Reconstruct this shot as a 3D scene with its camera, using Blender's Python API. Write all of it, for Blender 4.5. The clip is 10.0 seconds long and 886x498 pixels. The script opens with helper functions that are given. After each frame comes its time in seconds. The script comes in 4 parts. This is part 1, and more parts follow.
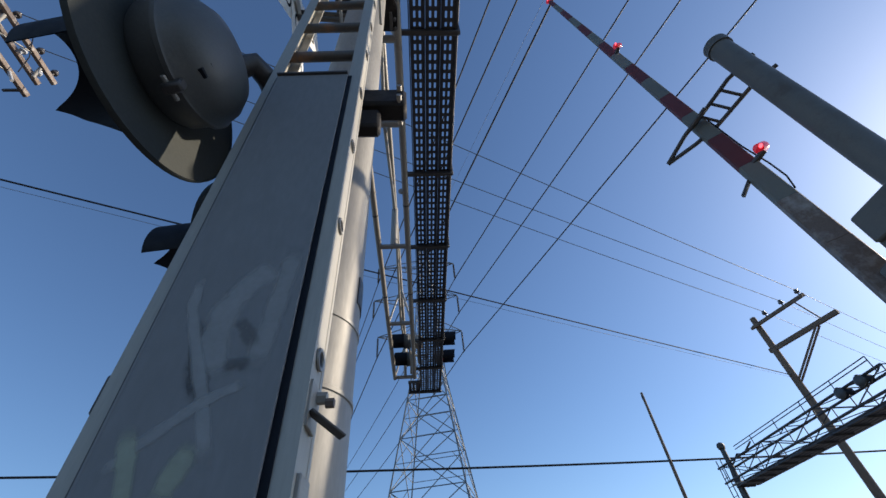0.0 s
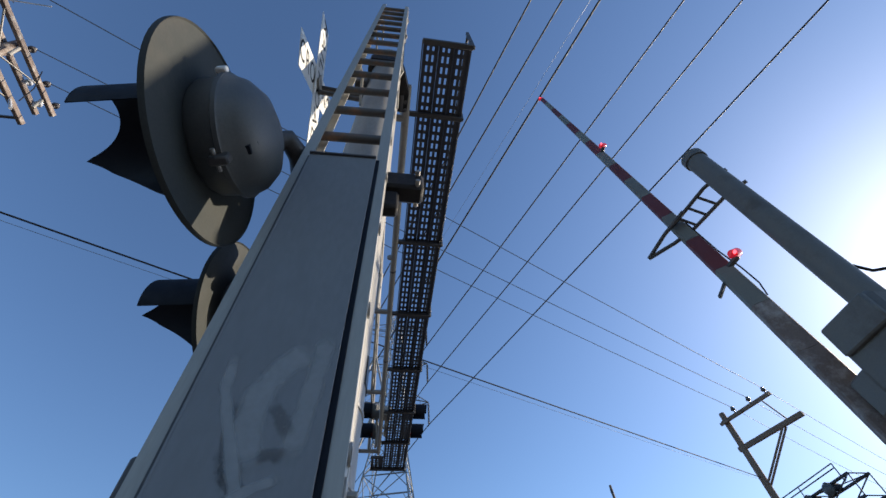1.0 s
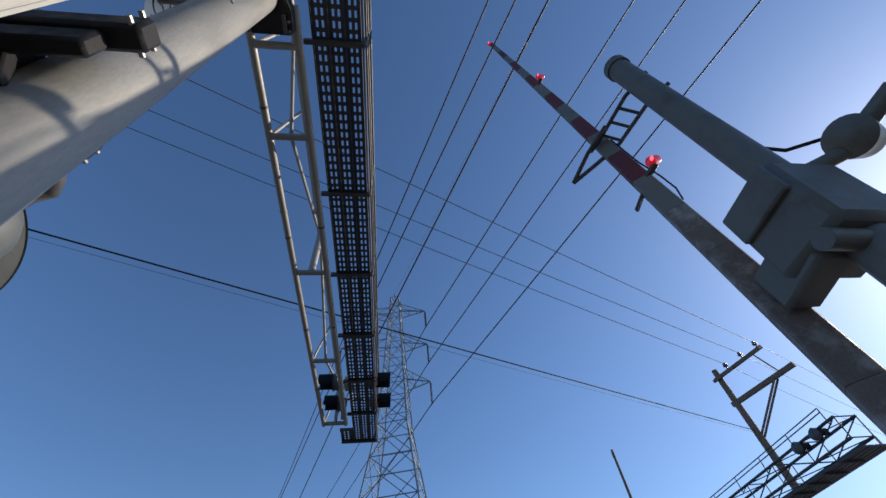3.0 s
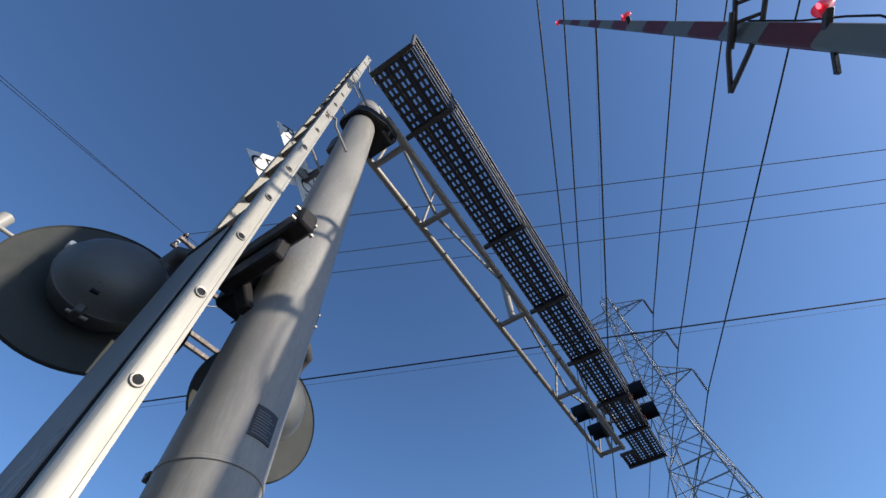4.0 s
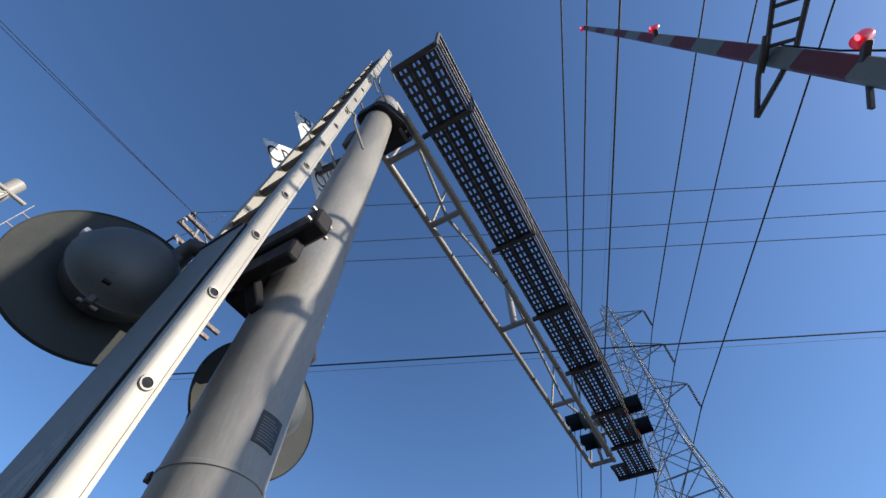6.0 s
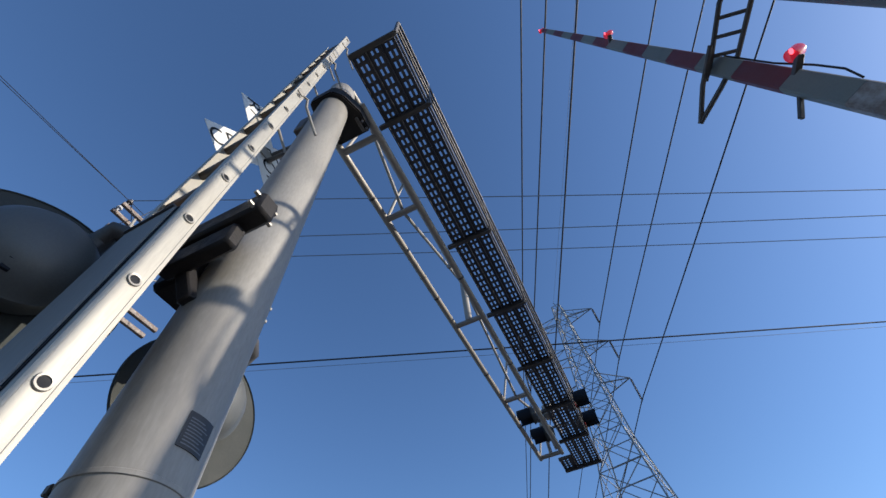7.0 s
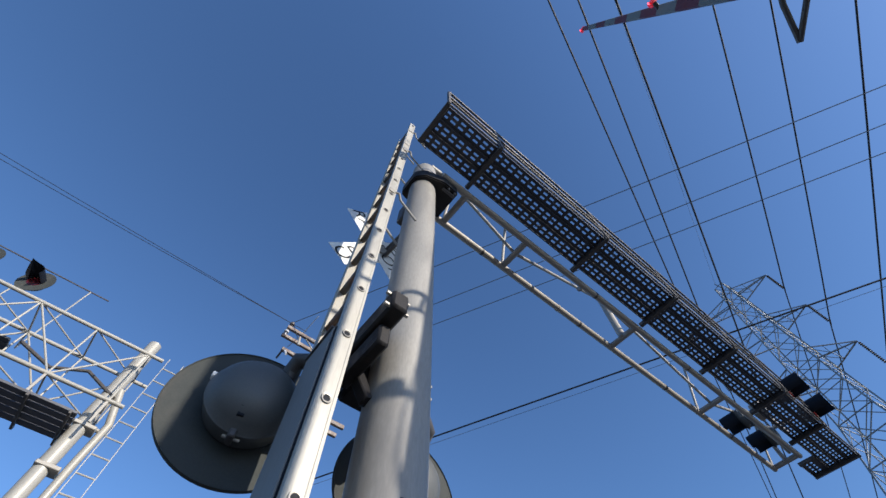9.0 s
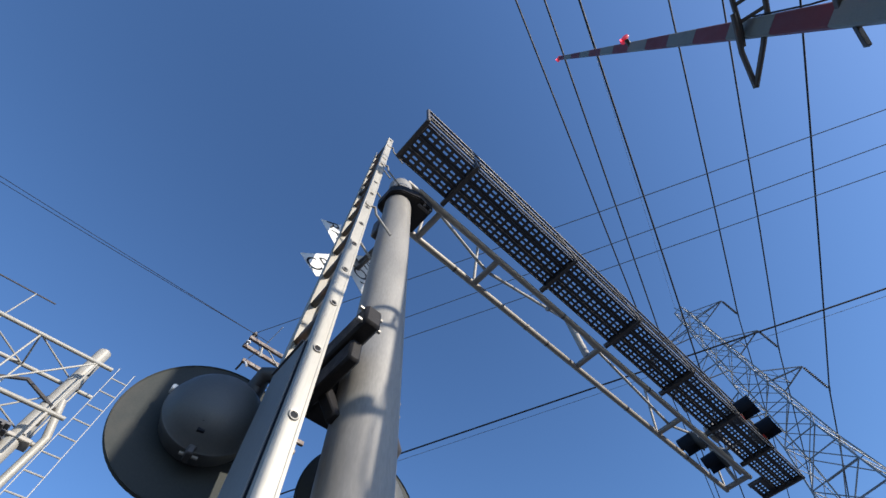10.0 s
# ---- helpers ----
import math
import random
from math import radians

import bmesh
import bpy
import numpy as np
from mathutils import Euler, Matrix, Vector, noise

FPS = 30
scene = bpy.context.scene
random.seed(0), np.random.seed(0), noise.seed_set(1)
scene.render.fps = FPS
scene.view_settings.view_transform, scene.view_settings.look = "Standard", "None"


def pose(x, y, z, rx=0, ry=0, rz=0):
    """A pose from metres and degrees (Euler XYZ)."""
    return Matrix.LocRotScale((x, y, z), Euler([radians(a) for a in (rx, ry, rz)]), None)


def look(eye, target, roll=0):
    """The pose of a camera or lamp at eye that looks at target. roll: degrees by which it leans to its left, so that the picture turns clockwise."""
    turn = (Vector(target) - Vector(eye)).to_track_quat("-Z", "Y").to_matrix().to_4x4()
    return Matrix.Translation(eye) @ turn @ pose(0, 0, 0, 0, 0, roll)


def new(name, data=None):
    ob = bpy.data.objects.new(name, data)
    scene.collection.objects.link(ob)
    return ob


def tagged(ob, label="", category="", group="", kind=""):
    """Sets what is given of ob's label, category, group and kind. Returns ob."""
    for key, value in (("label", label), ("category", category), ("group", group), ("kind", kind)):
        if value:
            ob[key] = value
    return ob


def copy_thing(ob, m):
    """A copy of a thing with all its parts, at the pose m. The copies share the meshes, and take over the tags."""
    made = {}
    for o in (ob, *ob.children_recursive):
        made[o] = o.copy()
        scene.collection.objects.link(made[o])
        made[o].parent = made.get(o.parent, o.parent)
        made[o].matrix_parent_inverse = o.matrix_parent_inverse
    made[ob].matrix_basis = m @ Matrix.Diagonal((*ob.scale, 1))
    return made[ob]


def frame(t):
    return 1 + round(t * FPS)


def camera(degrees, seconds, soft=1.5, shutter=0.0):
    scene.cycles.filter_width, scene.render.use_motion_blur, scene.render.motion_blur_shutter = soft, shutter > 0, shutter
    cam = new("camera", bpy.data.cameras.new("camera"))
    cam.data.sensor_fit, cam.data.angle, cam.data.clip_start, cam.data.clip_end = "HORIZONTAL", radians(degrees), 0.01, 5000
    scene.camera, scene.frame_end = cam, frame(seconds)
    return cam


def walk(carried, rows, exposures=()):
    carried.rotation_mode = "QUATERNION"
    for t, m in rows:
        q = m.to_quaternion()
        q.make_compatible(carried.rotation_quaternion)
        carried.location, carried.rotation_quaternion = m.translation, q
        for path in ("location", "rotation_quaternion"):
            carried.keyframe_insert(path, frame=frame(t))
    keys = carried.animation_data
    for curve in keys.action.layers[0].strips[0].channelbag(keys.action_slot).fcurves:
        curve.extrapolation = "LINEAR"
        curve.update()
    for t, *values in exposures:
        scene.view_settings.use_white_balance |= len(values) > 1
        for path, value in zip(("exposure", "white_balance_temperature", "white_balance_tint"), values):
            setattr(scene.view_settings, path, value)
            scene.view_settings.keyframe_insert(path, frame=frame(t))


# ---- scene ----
cam = camera(94.0, 10.0)
EXPOSURE = ((0, 0.17, 6150, 10), (1.0, 0.38, 6200, 10), (1.6, 0.12, 6050, 10), (2.2, -0.1, 5950, 10), (3.5, 0.1, 5750, 10), (4.5, 0.22, 5700, 10), (7.5, 0.23, 5750, 10), (9, 0.32, 5600, 10), (10, 0.38, 5600, 10))
PATH = [
    (0, (-0.098, 0.024, 1.309), (0.035, 1.447, 2.708), -5.6),
    (0.5, (-0.175, -0.025, 1.341), (-0.127, 1.209, 2.914), -5.3),
    (1, (-0.208, -0.036, 1.323), (0.029, 1.14, 2.923), -4.7),
    (1.5, (-0.112, 0.013, 1.308), (0.555, 1.149, 2.813), -5.0),
    (1.8, (0.015, 0.089, 1.273), (0.777, 1.222, 2.734), -4.9),
    (2, (0.133, 0.125, 1.274), (0.889, 1.281, 2.72), -5.7),
    (2.2, (0.224, 0.164, 1.278), (0.991, 1.324, 2.715), -7.9),
    (3.3, (0.696, 0.42, 1.304), (0.643, 1.622, 2.902), -7.4),
    (3.5, (0.707, 0.395, 1.313), (0.478, 1.544, 2.934), -7.5),
    (4, (0.68, 0.338, 1.32), (0.153, 1.283, 3.002), -4.4),
    (4.5, (0.648, 0.307, 1.317), (-0.008, 1.14, 3.012), 0.6),
    (5, (0.655, 0.258, 1.322), (-0.048, 1.018, 3.034), 4.7),
    (5.5, (0.672, 0.25, 1.374), (-0.017, 1.066, 3.065), 1.8),
    (6, (0.665, 0.282, 1.372), (0.113, 1.234, 3.042), 0.7),
    (6.2, (0.669, 0.291, 1.377), (0.202, 1.33, 3.021), -1.6),
    (7.3, (0.648, 0.338, 1.408), (0.269, 1.382, 3.071), -7.7),
    (7.5, (0.668, 0.305, 1.396), (0.187, 1.243, 3.096), -6.6),
    (8, (0.71, 0.256, 1.376), (0.081, 0.904, 3.16), -3.2),
    (8.5, (0.729, 0.251, 1.364), (0.032, 0.809, 3.153), -1.8),
    (9, (0.724, 0.26, 1.35), (0.018, 0.841, 3.129), -0.5),
    (9.5, (0.715, 0.249, 1.348), (0.076, 0.846, 3.147), -2.0),
    (10, (0.726, 0.234, 1.342), (0.159, 0.879, 3.149), -6.3),
]
walk(cam, [(t, look(eye, target, roll)) for t, eye, target, roll in PATH], EXPOSURE)

# ---- light ----
SUN_AZ, SUN_EL = 75.1, 24.0        # degrees: azimuth from +y towards +x, height
world = bpy.data.worlds.new("sky")
scene.world = world
world.use_nodes = True
wn = world.node_tree.nodes
sky = wn.new("ShaderNodeTexSky")
sky.sky_type = "NISHITA"
sky.sun_disc = False
sky.sun_elevation, sky.sun_rotation = radians(SUN_EL), radians(SUN_AZ)
sky.altitude, sky.air_density, sky.dust_density, sky.ozone_density = 0, 0.95, 0.6, 4.2
wn["Background"].inputs["Strength"].default_value = 0.135
world.node_tree.links.new(sky.outputs[0], wn["Background"].inputs["Color"])
sun_way = Vector((math.sin(radians(SUN_AZ)) * math.cos(radians(SUN_EL)), math.cos(radians(SUN_AZ)) * math.cos(radians(SUN_EL)), math.sin(radians(SUN_EL))))
sun = new("sun", bpy.data.lights.new("sun", "SUN"))
sun.data.energy, sun.data.angle, sun.data.color = 5.0, radians(0.55), (1.0, 0.83, 0.61)
sun.matrix_world = look(sun_way * 50, (0, 0, 0))


# ---- materials ----
def material(name, base, rough=0.5, metal=0.0, vary=0.12, scale=14.0, bump=0.15, fine=160.0, stain=None, stain_at=0.62, stretch=(1, 1, 1), rough_vary=0.12):
    """A weathered surface: two scales of tone, fine relief, and stains of a second colour."""
    m = bpy.data.materials.new(name)
    m.use_nodes = True
    nt, b = m.node_tree, m.node_tree.nodes["Principled BSDF"]
    n, l = nt.nodes, nt.links
    b.inputs["Metallic"].default_value = metal
    geo = n.new("ShaderNodeNewGeometry")
    info = n.new("ShaderNodeObjectInfo")
    mp = n.new("ShaderNodeMapping")
    mp.inputs["Scale"].default_value = stretch
    l.new(geo.outputs["Position"], mp.inputs["Vector"])
    big, small = n.new("ShaderNodeTexNoise"), n.new("ShaderNodeTexNoise")
    big.inputs["Scale"].default_value, big.inputs["Detail"].default_value, big.inputs["Roughness"].default_value = scale, 6, 0.6
    small.inputs["Scale"].default_value, small.inputs["Detail"].default_value = fine, 3
    for tex in (big, small):
        l.new(mp.outputs[0], tex.inputs["Vector"])
    add = n.new("ShaderNodeMath")
    add.operation = "ADD"
    l.new(big.outputs["Fac"], add.inputs[0])
    l.new(small.outputs["Fac"], add.inputs[1])
    tone = n.new("ShaderNodeMapRange")
    tone.inputs[1].default_value, tone.inputs[2].default_value = 0.6, 1.4
    tone.inputs[3].default_value, tone.inputs[4].default_value = 1 - vary, 1 + vary
    l.new(add.outputs[0], tone.inputs[0])
    per = n.new("ShaderNodeMapRange")
    per.inputs[3].default_value, per.inputs[4].default_value = 1 - vary * 0.5, 1 + vary * 0.5
    l.new(info.outputs["Random"], per.inputs[0])
    mul = n.new("ShaderNodeMath")
    mul.operation = "MULTIPLY"
    l.new(tone.outputs[0], mul.inputs[0])
    l.new(per.outputs[0], mul.inputs[1])
    col = n.new("ShaderNodeVectorMath")
    col.operation = "SCALE"
    col.inputs[0].default_value = base
    l.new(mul.outputs[0], col.inputs["Scale"])
    out = col.outputs[0]
    if stain:
        st = n.new("ShaderNodeTexNoise")
        st.inputs["Scale"].default_value, st.inputs["Detail"].default_value, st.inputs["Roughness"].default_value = scale * 0.45, 8, 0.68
        l.new(mp.outputs[0], st.inputs["Vector"])
        edge = n.new("ShaderNodeMapRange")
        edge.inputs[1].default_value, edge.inputs[2].default_value = stain_at - 0.06, stain_at + 0.12
        l.new(st.outputs["Fac"], edge.inputs[0])
        mix = n.new("ShaderNodeMix")
        mix.data_type = "RGBA"
        l.new(edge.outputs[0], mix.inputs[0])
        l.new(out, mix.inputs[6])
        mix.inputs[7].default_value = (*stain, 1)
        out = mix.outputs[2]
    l.new(out, b.inputs["Base Color"])
    rr = n.new("ShaderNodeMapRange")
    rr.inputs[1].default_value, rr.inputs[2].default_value = 0.3, 0.7
    rr.inputs[3].default_value, rr.inputs[4].default_value = max(0.03, rough - rough_vary), min(1, rough + rough_vary)
    l.new(big.outputs["Fac"], rr.inputs[0])
    l.new(rr.outputs[0], b.inputs["Roughness"])
    bp = n.new("ShaderNodeBump")
    bp.inputs["Strength"].default_value, bp.inputs["Distance"].default_value = bump, 0.003
    l.new(add.outputs[0], bp.inputs["Height"])
    l.new(bp.outputs[0], b.inputs["Normal"])
    return m


MAST = material("aged_aluminium_tube", (0.27, 0.26, 0.24), 0.52, 0.10, 0.18, 9, 0.12, 120, (0.215, 0.205, 0.19), 0.58, (1, 1, 0.25))
RAIL = material("bright_aluminium", (0.37, 0.355, 0.315), 0.5, 0.10, 0.12, 16, 0.08, 220, (0.40, 0.37, 0.31), 0.66, (1, 1, 0.12))
PANEL = material("dull_sheet_aluminium", (0.235, 0.238, 0.24), 0.68, 0.12, 0.08, 5, 0.06, 90, (0.21, 0.21, 0.21), 0.58, (1, 1, 0.3))
SMEAR = material("rubbed_paint_smear", (0.43, 0.43, 0.42), 0.7, 0.15, 0.12, 14, 0.05, 90, (0.36, 0.36, 0.355), 0.60)
SMEAR_Y = material("faded_yellow_smear", (0.45, 0.48, 0.36), 0.6, 0.15, 0.12, 14, 0.05, 90, (0.37, 0.385, 0.32), 0.58)
SMUDGE = material("dark_grime_smudge", (0.17, 0.165, 0.16), 0.6, 0.2, 0.2, 14, 0.05, 90, (0.24, 0.24, 0.245), 0.58)
GALV = material("galvanised_tube", (0.33, 0.31, 0.275), 0.52, 0.12, 0.12, 18, 0.12, 150, (0.25, 0.225, 0.19), 0.62)
# Real dark steel; on the distant right cantilever it carries backlit shade.
DARKSTEEL = material("dark_weathered_and_backlit_steel", (0.085, 0.08, 0.078), 0.55, 0.3, 0.18, 16, 0.2, 150, (0.13, 0.10, 0.08), 0.64)
CAST = material("black_cast_iron", (0.022, 0.021, 0.022), 0.55, 0.2, 0.2, 22, 0.3, 160, (0.042, 0.036, 0.033), 0.62)
GRATE = material("dark_galvanised_plank", (0.085, 0.088, 0.10), 0.5, 0.4, 0.15, 22, 0.15, 160, (0.22, 0.19, 0.16), 0.66)
RUNG = material("rusted_rung_steel", (0.11, 0.104, 0.098), 0.6, 0.2, 0.2, 30, 0.25, 190, (0.24, 0.14, 0.09), 0.55)
DISC = material("grey_black_sheet_paint", (0.048, 0.053, 0.052), 0.72, 0.0, 0.14, 8, 0.06, 140, (0.07, 0.07, 0.066), 0.6)
HOUSING = material("grey_cast_housing", (0.095, 0.10, 0.10), 0.5, 0.05, 0.12, 12, 0.10, 140, (0.115, 0.115, 0.112), 0.62)
BLACK = material("matt_black_paint", (0.008, 0.010, 0.016), 0.65, 0.0, 0.15, 14, 0.08, 140)
RUBBER = material("black_cable_sheath", (0.02, 0.02, 0.022), 0.6, 0.0, 0.1, 10, 0.05, 80)
WIRE = material("dark_aluminium_strand", (0.012, 0.013, 0.016), 0.7, 0.0, 0.1, 3, 0.05, 60)
THINWIRE = material("dull_copper_strand", (0.16, 0.17, 0.18), 0.5, 0.3, 0.1, 3, 0.05, 60)
TOWER = material("galvanised_angle_steel", (0.24, 0.25, 0.25), 0.5, 0.3, 0.15, 1.5, 0.05, 30, (0.18, 0.18, 0.175), 0.6)
WOOD = material("weathered_pole_wood", (0.20, 0.135, 0.09), 0.8, 0.0, 0.25, 12, 0.5, 110, (0.10, 0.07, 0.05), 0.58, (1, 1, 0.12))
BROWNSTEEL = material("brown_painted_arm", (0.17, 0.128, 0.105), 0.65, 0.05, 0.25, 14, 0.25, 110, (0.36, 0.33, 0.30), 0.55)
WHITE = material("white_sign_sheeting", (0.80, 0.80, 0.78), 0.45, 0.0, 0.05, 10, 0.03, 120, (0.70, 0.69, 0.65), 0.66)
SIGNBACK = material("mill_aluminium_sheet", (0.55, 0.56, 0.57), 0.4, 0.6, 0.08, 10, 0.05, 120)
# Band colours darkened to carry the shade of the arm's backlit side.
REDTAPE = material("backlit_red_reflective_band", (0.14, 0.032, 0.034), 0.6, 0.0, 0.14, 9, 0.06, 120, (0.11, 0.025, 0.025), 0.6)
WHITETAPE = material("backlit_white_reflective_band", (0.18, 0.18, 0.155), 0.6, 0.0, 0.12, 9, 0.06, 120, (0.12, 0.12, 0.10), 0.6)
PORCELAIN = material("glazed_insulator", (0.55, 0.56, 0.58), 0.2, 0.0, 0.1, 10, 0.02, 80)
DARKGLASS = material("brown_glazed_insulator", (0.08, 0.07, 0.065), 0.3, 0.0, 0.1, 10, 0.02, 80)
LABEL = material("black_maker_plate", (0.03, 0.03, 0.032), 0.4, 0.2, 0.1, 30, 0.05, 120)
PRINT = material("worn_plate_print", (0.13, 0.135, 0.14), 0.4, 0.3, 0.2, 60, 0.02, 200)
GRAVEL = material("ballast_and_asphalt", (0.066, 0.070, 0.078), 0.9, 0.0, 0.25, 0.8, 0.6, 14, (0.052, 0.055, 0.062), 0.55)
# Grey set darker than GALV, so the paint holds the gate's backlit shade.
GATE = material("weathered_backlit_gate_paint", (0.15, 0.145, 0.13), 0.55, 0.1, 0.14, 9, 0.15, 130, (0.10, 0.09, 0.075), 0.6)
STEELBOLT = material("zinc_bolt", (0.30, 0.285, 0.26), 0.45, 0.35, 0.1, 30, 0.05, 200)

for rubbed in (SMEAR, SMEAR_Y, SMUDGE):
    nt = rubbed.node_tree
    edge = nt.nodes.new("ShaderNodeAttribute")
    edge.attribute_name = "edge"
    fade = nt.nodes.new("ShaderNodeMapRange")
    fade.interpolation_type = "SMOOTHSTEP"
    fade.inputs[2].default_value, fade.inputs[4].default_value = 1.0, 0.62
    nt.links.new(edge.outputs["Fac"], fade.inputs[0])
    nt.links.new(fade.outputs[0], nt.nodes["Principled BSDF"].inputs["Alpha"])

for matt in (BLACK, CAST, DISC, RUBBER, PANEL):
    matt.node_tree.nodes["Principled BSDF"].inputs["Specular IOR Level"].default_value = 0.2

LAMP = bpy.data.materials.new("lit_red_lamp")
LAMP.use_nodes = True
_b = LAMP.node_tree.nodes["Principled BSDF"]
_b.inputs["Base Color"].default_value = (0.5, 0.01, 0.02, 1)
_b.inputs["Roughness"].default_value = 0.15
_b.inputs["Emission Color"].default_value = (1.0, 0.02, 0.05, 1)
_b.inputs["Emission Strength"].default_value = 0.22
GLOW = LAMP.copy()
GLOW.name = "lit_red_core"
GLOW.node_tree.nodes["Principled BSDF"].inputs["Emission Strength"].default_value = 3.0
GLOW.node_tree.nodes["Principled BSDF"].inputs["Emission Color"].default_value = (1.0, 0.08, 0.10, 1)
LENS = material("unlit_red_lens", (0.08, 0.008, 0.010), 0.2, 0.0, 0.05, 20, 0.1, 60)


# ---- shapes ----
def thing(name, base, label, category, group="", kind=""):
    e = new(name)
    e.location = base
    e.empty_display_size = 0.2
    return tagged(e, label, category, group, kind)


def part(name, bm, mat, parent, label="", smooth=True):
    me = bpy.data.meshes.new(name)
    bmesh.ops.recalc_face_normals(bm, faces=bm.faces)
    bm.to_mesh(me)
    bm.free()
    me.materials.append(mat)
    if smooth:
        for p in me.polygons:
            p.use_smooth = True
        me.set_sharp_from_angle(angle=radians(38))
    ob = new(name, me)
    if parent is not None:
        ob.parent = parent
        root = parent
        m = Matrix.Identity(4)
        chain = []
        while root is not None:
            chain.append(root)
            root = root.parent
        m = Matrix.Translation(chain[-1].location)
        ob.matrix_parent_inverse = m.inverted() if len(chain) == 1 else Matrix.Identity(4)
    return tagged(ob, label)


def tube(bm, p0, p1, r, r1=None, n=12, caps=True):
    p0, p1 = Vector(p0), Vector(p1)
    r1 = r if r1 is None else r1
    q = (p1 - p0).to_track_quat("Z", "Y").to_matrix()
    rings = []
    for p, rad in ((p0, r), (p1, r1)):
        rings.append([bm.verts.new(p + q @ Vector((rad * math.cos(2 * math.pi * i / n), rad * math.sin(2 * math.pi * i / n), 0))) for i in range(n)])
    for i in range(n):
        bm.faces.new((rings[0][i], rings[0][(i + 1) % n], rings[1][(i + 1) % n], rings[1][i]))
    if caps:
        bm.faces.new(rings[0][::-1])
        bm.faces.new(rings[1])
    return bm


def bent(bm, pts, r, n=8):
    """A tube along a bent line, mitred at the bends."""
    pts = [Vector(p) for p in pts]
    rings = []
    side = None
    for i, p in enumerate(pts):
        a = (pts[i] - pts[i - 1]).normalized() if i else (pts[1] - pts[0]).normalized()
        b = (pts[i + 1] - pts[i]).normalized() if i < len(pts) - 1 else a
        w = (a + b).normalized()
        if side is None:
            side = w.orthogonal().normalized()
        side = (side - w * side.dot(w)).normalized()
        up = w.cross(side)
        rings.append([bm.verts.new(p + r * (math.cos(2 * math.pi * k / n) * side + math.sin(2 * math.pi * k / n) * up)) for k in range(n)])
    for a, b in zip(rings, rings[1:]):
        for k in range(n):
            bm.faces.new((a[k], a[(k + 1) % n], b[(k + 1) % n], b[k]))
    bm.faces.new(rings[0][::-1])
    bm.faces.new(rings[-1])
    return bm


def box(bm, lo, hi, bevel=0.0, m=None):
    """A block between two corners, its edges eased."""
    lo, hi = Vector(lo), Vector(hi)
    tmp = bmesh.new()
    bmesh.ops.create_cube(tmp, size=1, matrix=Matrix.Translation((lo + hi) / 2) @ Matrix.Diagonal((*(hi - lo), 1)))
    if bevel:
        bmesh.ops.bevel(tmp, geom=tmp.edges[:], offset=bevel, segments=1, affect="EDGES")
    if m is not None:
        bmesh.ops.transform(tmp, matrix=m, verts=tmp.verts)
    vs = {v: bm.verts.new(v.co) for v in tmp.verts}
    for f in tmp.faces:
        bm.faces.new([vs[v] for v in f.verts])
    tmp.free()
    return bm


def beam(bm, p0, p1, w, h, up=(0, 0, 1), bevel=0.0):
    """A straight bar of w by h from p0 to p1."""
    p0, p1 = Vector(p0), Vector(p1)
    y = (p1 - p0).normalized()
    x = y.cross(Vector(up)).normalized()
    z = x.cross(y)
    m = Matrix((x, y, z)).transposed().to_4x4()
    m.translation = p0
    return box(bm, (-w / 2, 0, -h / 2), (w / 2, (p1 - p0).length, h / 2), bevel, m)


def lathe(bm, profile, axis="x", n=32, closed=False):
    """A turned shape: (along, radius) pairs round the x or z axis through the origin."""
    rings = []
    for a, r in profile:
        ring = []
        for i in range(n):
            c, s = r * math.cos(2 * math.pi * i / n), r * math.sin(2 * math.pi * i / n)
            ring.append(bm.verts.new((a, c, s) if axis == "x" else (c, s, a)))
        rings.append(ring)
    for a, b in zip(rings, rings[1:]):
        for i in range(n):
            bm.faces.new((a[i], a[(i + 1) % n], b[(i + 1) % n], b[i]))
    if closed:
        for i in range(n):
            bm.faces.new((rings[-1][i], rings[-1][(i + 1) % n], rings[0][(i + 1) % n], rings[0][i]))
    else:
        bm.faces.new(rings[0][::-1])
        bm.faces.new(rings[-1])
    return bm


def moved(bm, m):
    bmesh.ops.transform(bm, matrix=m, verts=bm.verts)
    return bm


def B():
    return bmesh.new()


def wire(name, p0, p1, r, mat, label, sag=0.0, group="", n=24, category="cable"):
    """A hanging line between two points."""
    p0, p1 = Vector(p0), Vector(p1)
    pts = []
    for i in range(n + 1):
        u = i / n
        p = p0.lerp(p1, u)
        p.z -= 4 * sag * u * (1 - u)
        pts.append(p)
    ob = part(name, bent(B(), pts, r, 6), mat, None)
    return tagged(ob, label, category, group)


# ---- ground ----
g = B()
bmesh.ops.create_grid(g, x_segments=60, y_segments=60, size=1500)
ground = part("ground", g, GRAVEL, None, smooth=False)
tagged(ground, "grey ballast and worn asphalt around the crossing", "ground", kind="structure")

# ---- the cantilever mast ----
MX, MY, MR = -0.385, 0.931, 0.133
mast = thing("signal_mast", (MX, MY, 0), "tall round aluminium signal mast with bands and brackets", "mast")
bm = B()
lathe(bm, [(0.0, 0.20), (0.03, 0.20), (0.035, MR + 0.01), (0.2, MR), (2.3, MR), (5.55, MR * 0.91), (5.60, MR * 0.82), (5.62, 0.03)], "z", 48)
part("tube", moved(bm, pose(MX, MY, 0)), MAST, mast)
for z in (1.722, 1.905):
    bm = lathe(B(), [(z - 0.007, MR + 0.0005), (z - 0.005, MR + 0.003), (z + 0.005, MR + 0.003), (z + 0.007, MR + 0.0005)], "z", 48, True)
    part("band", moved(bm, pose(MX, MY, 0)), MAST, mast, "thin clamped steel band")
bm = B()
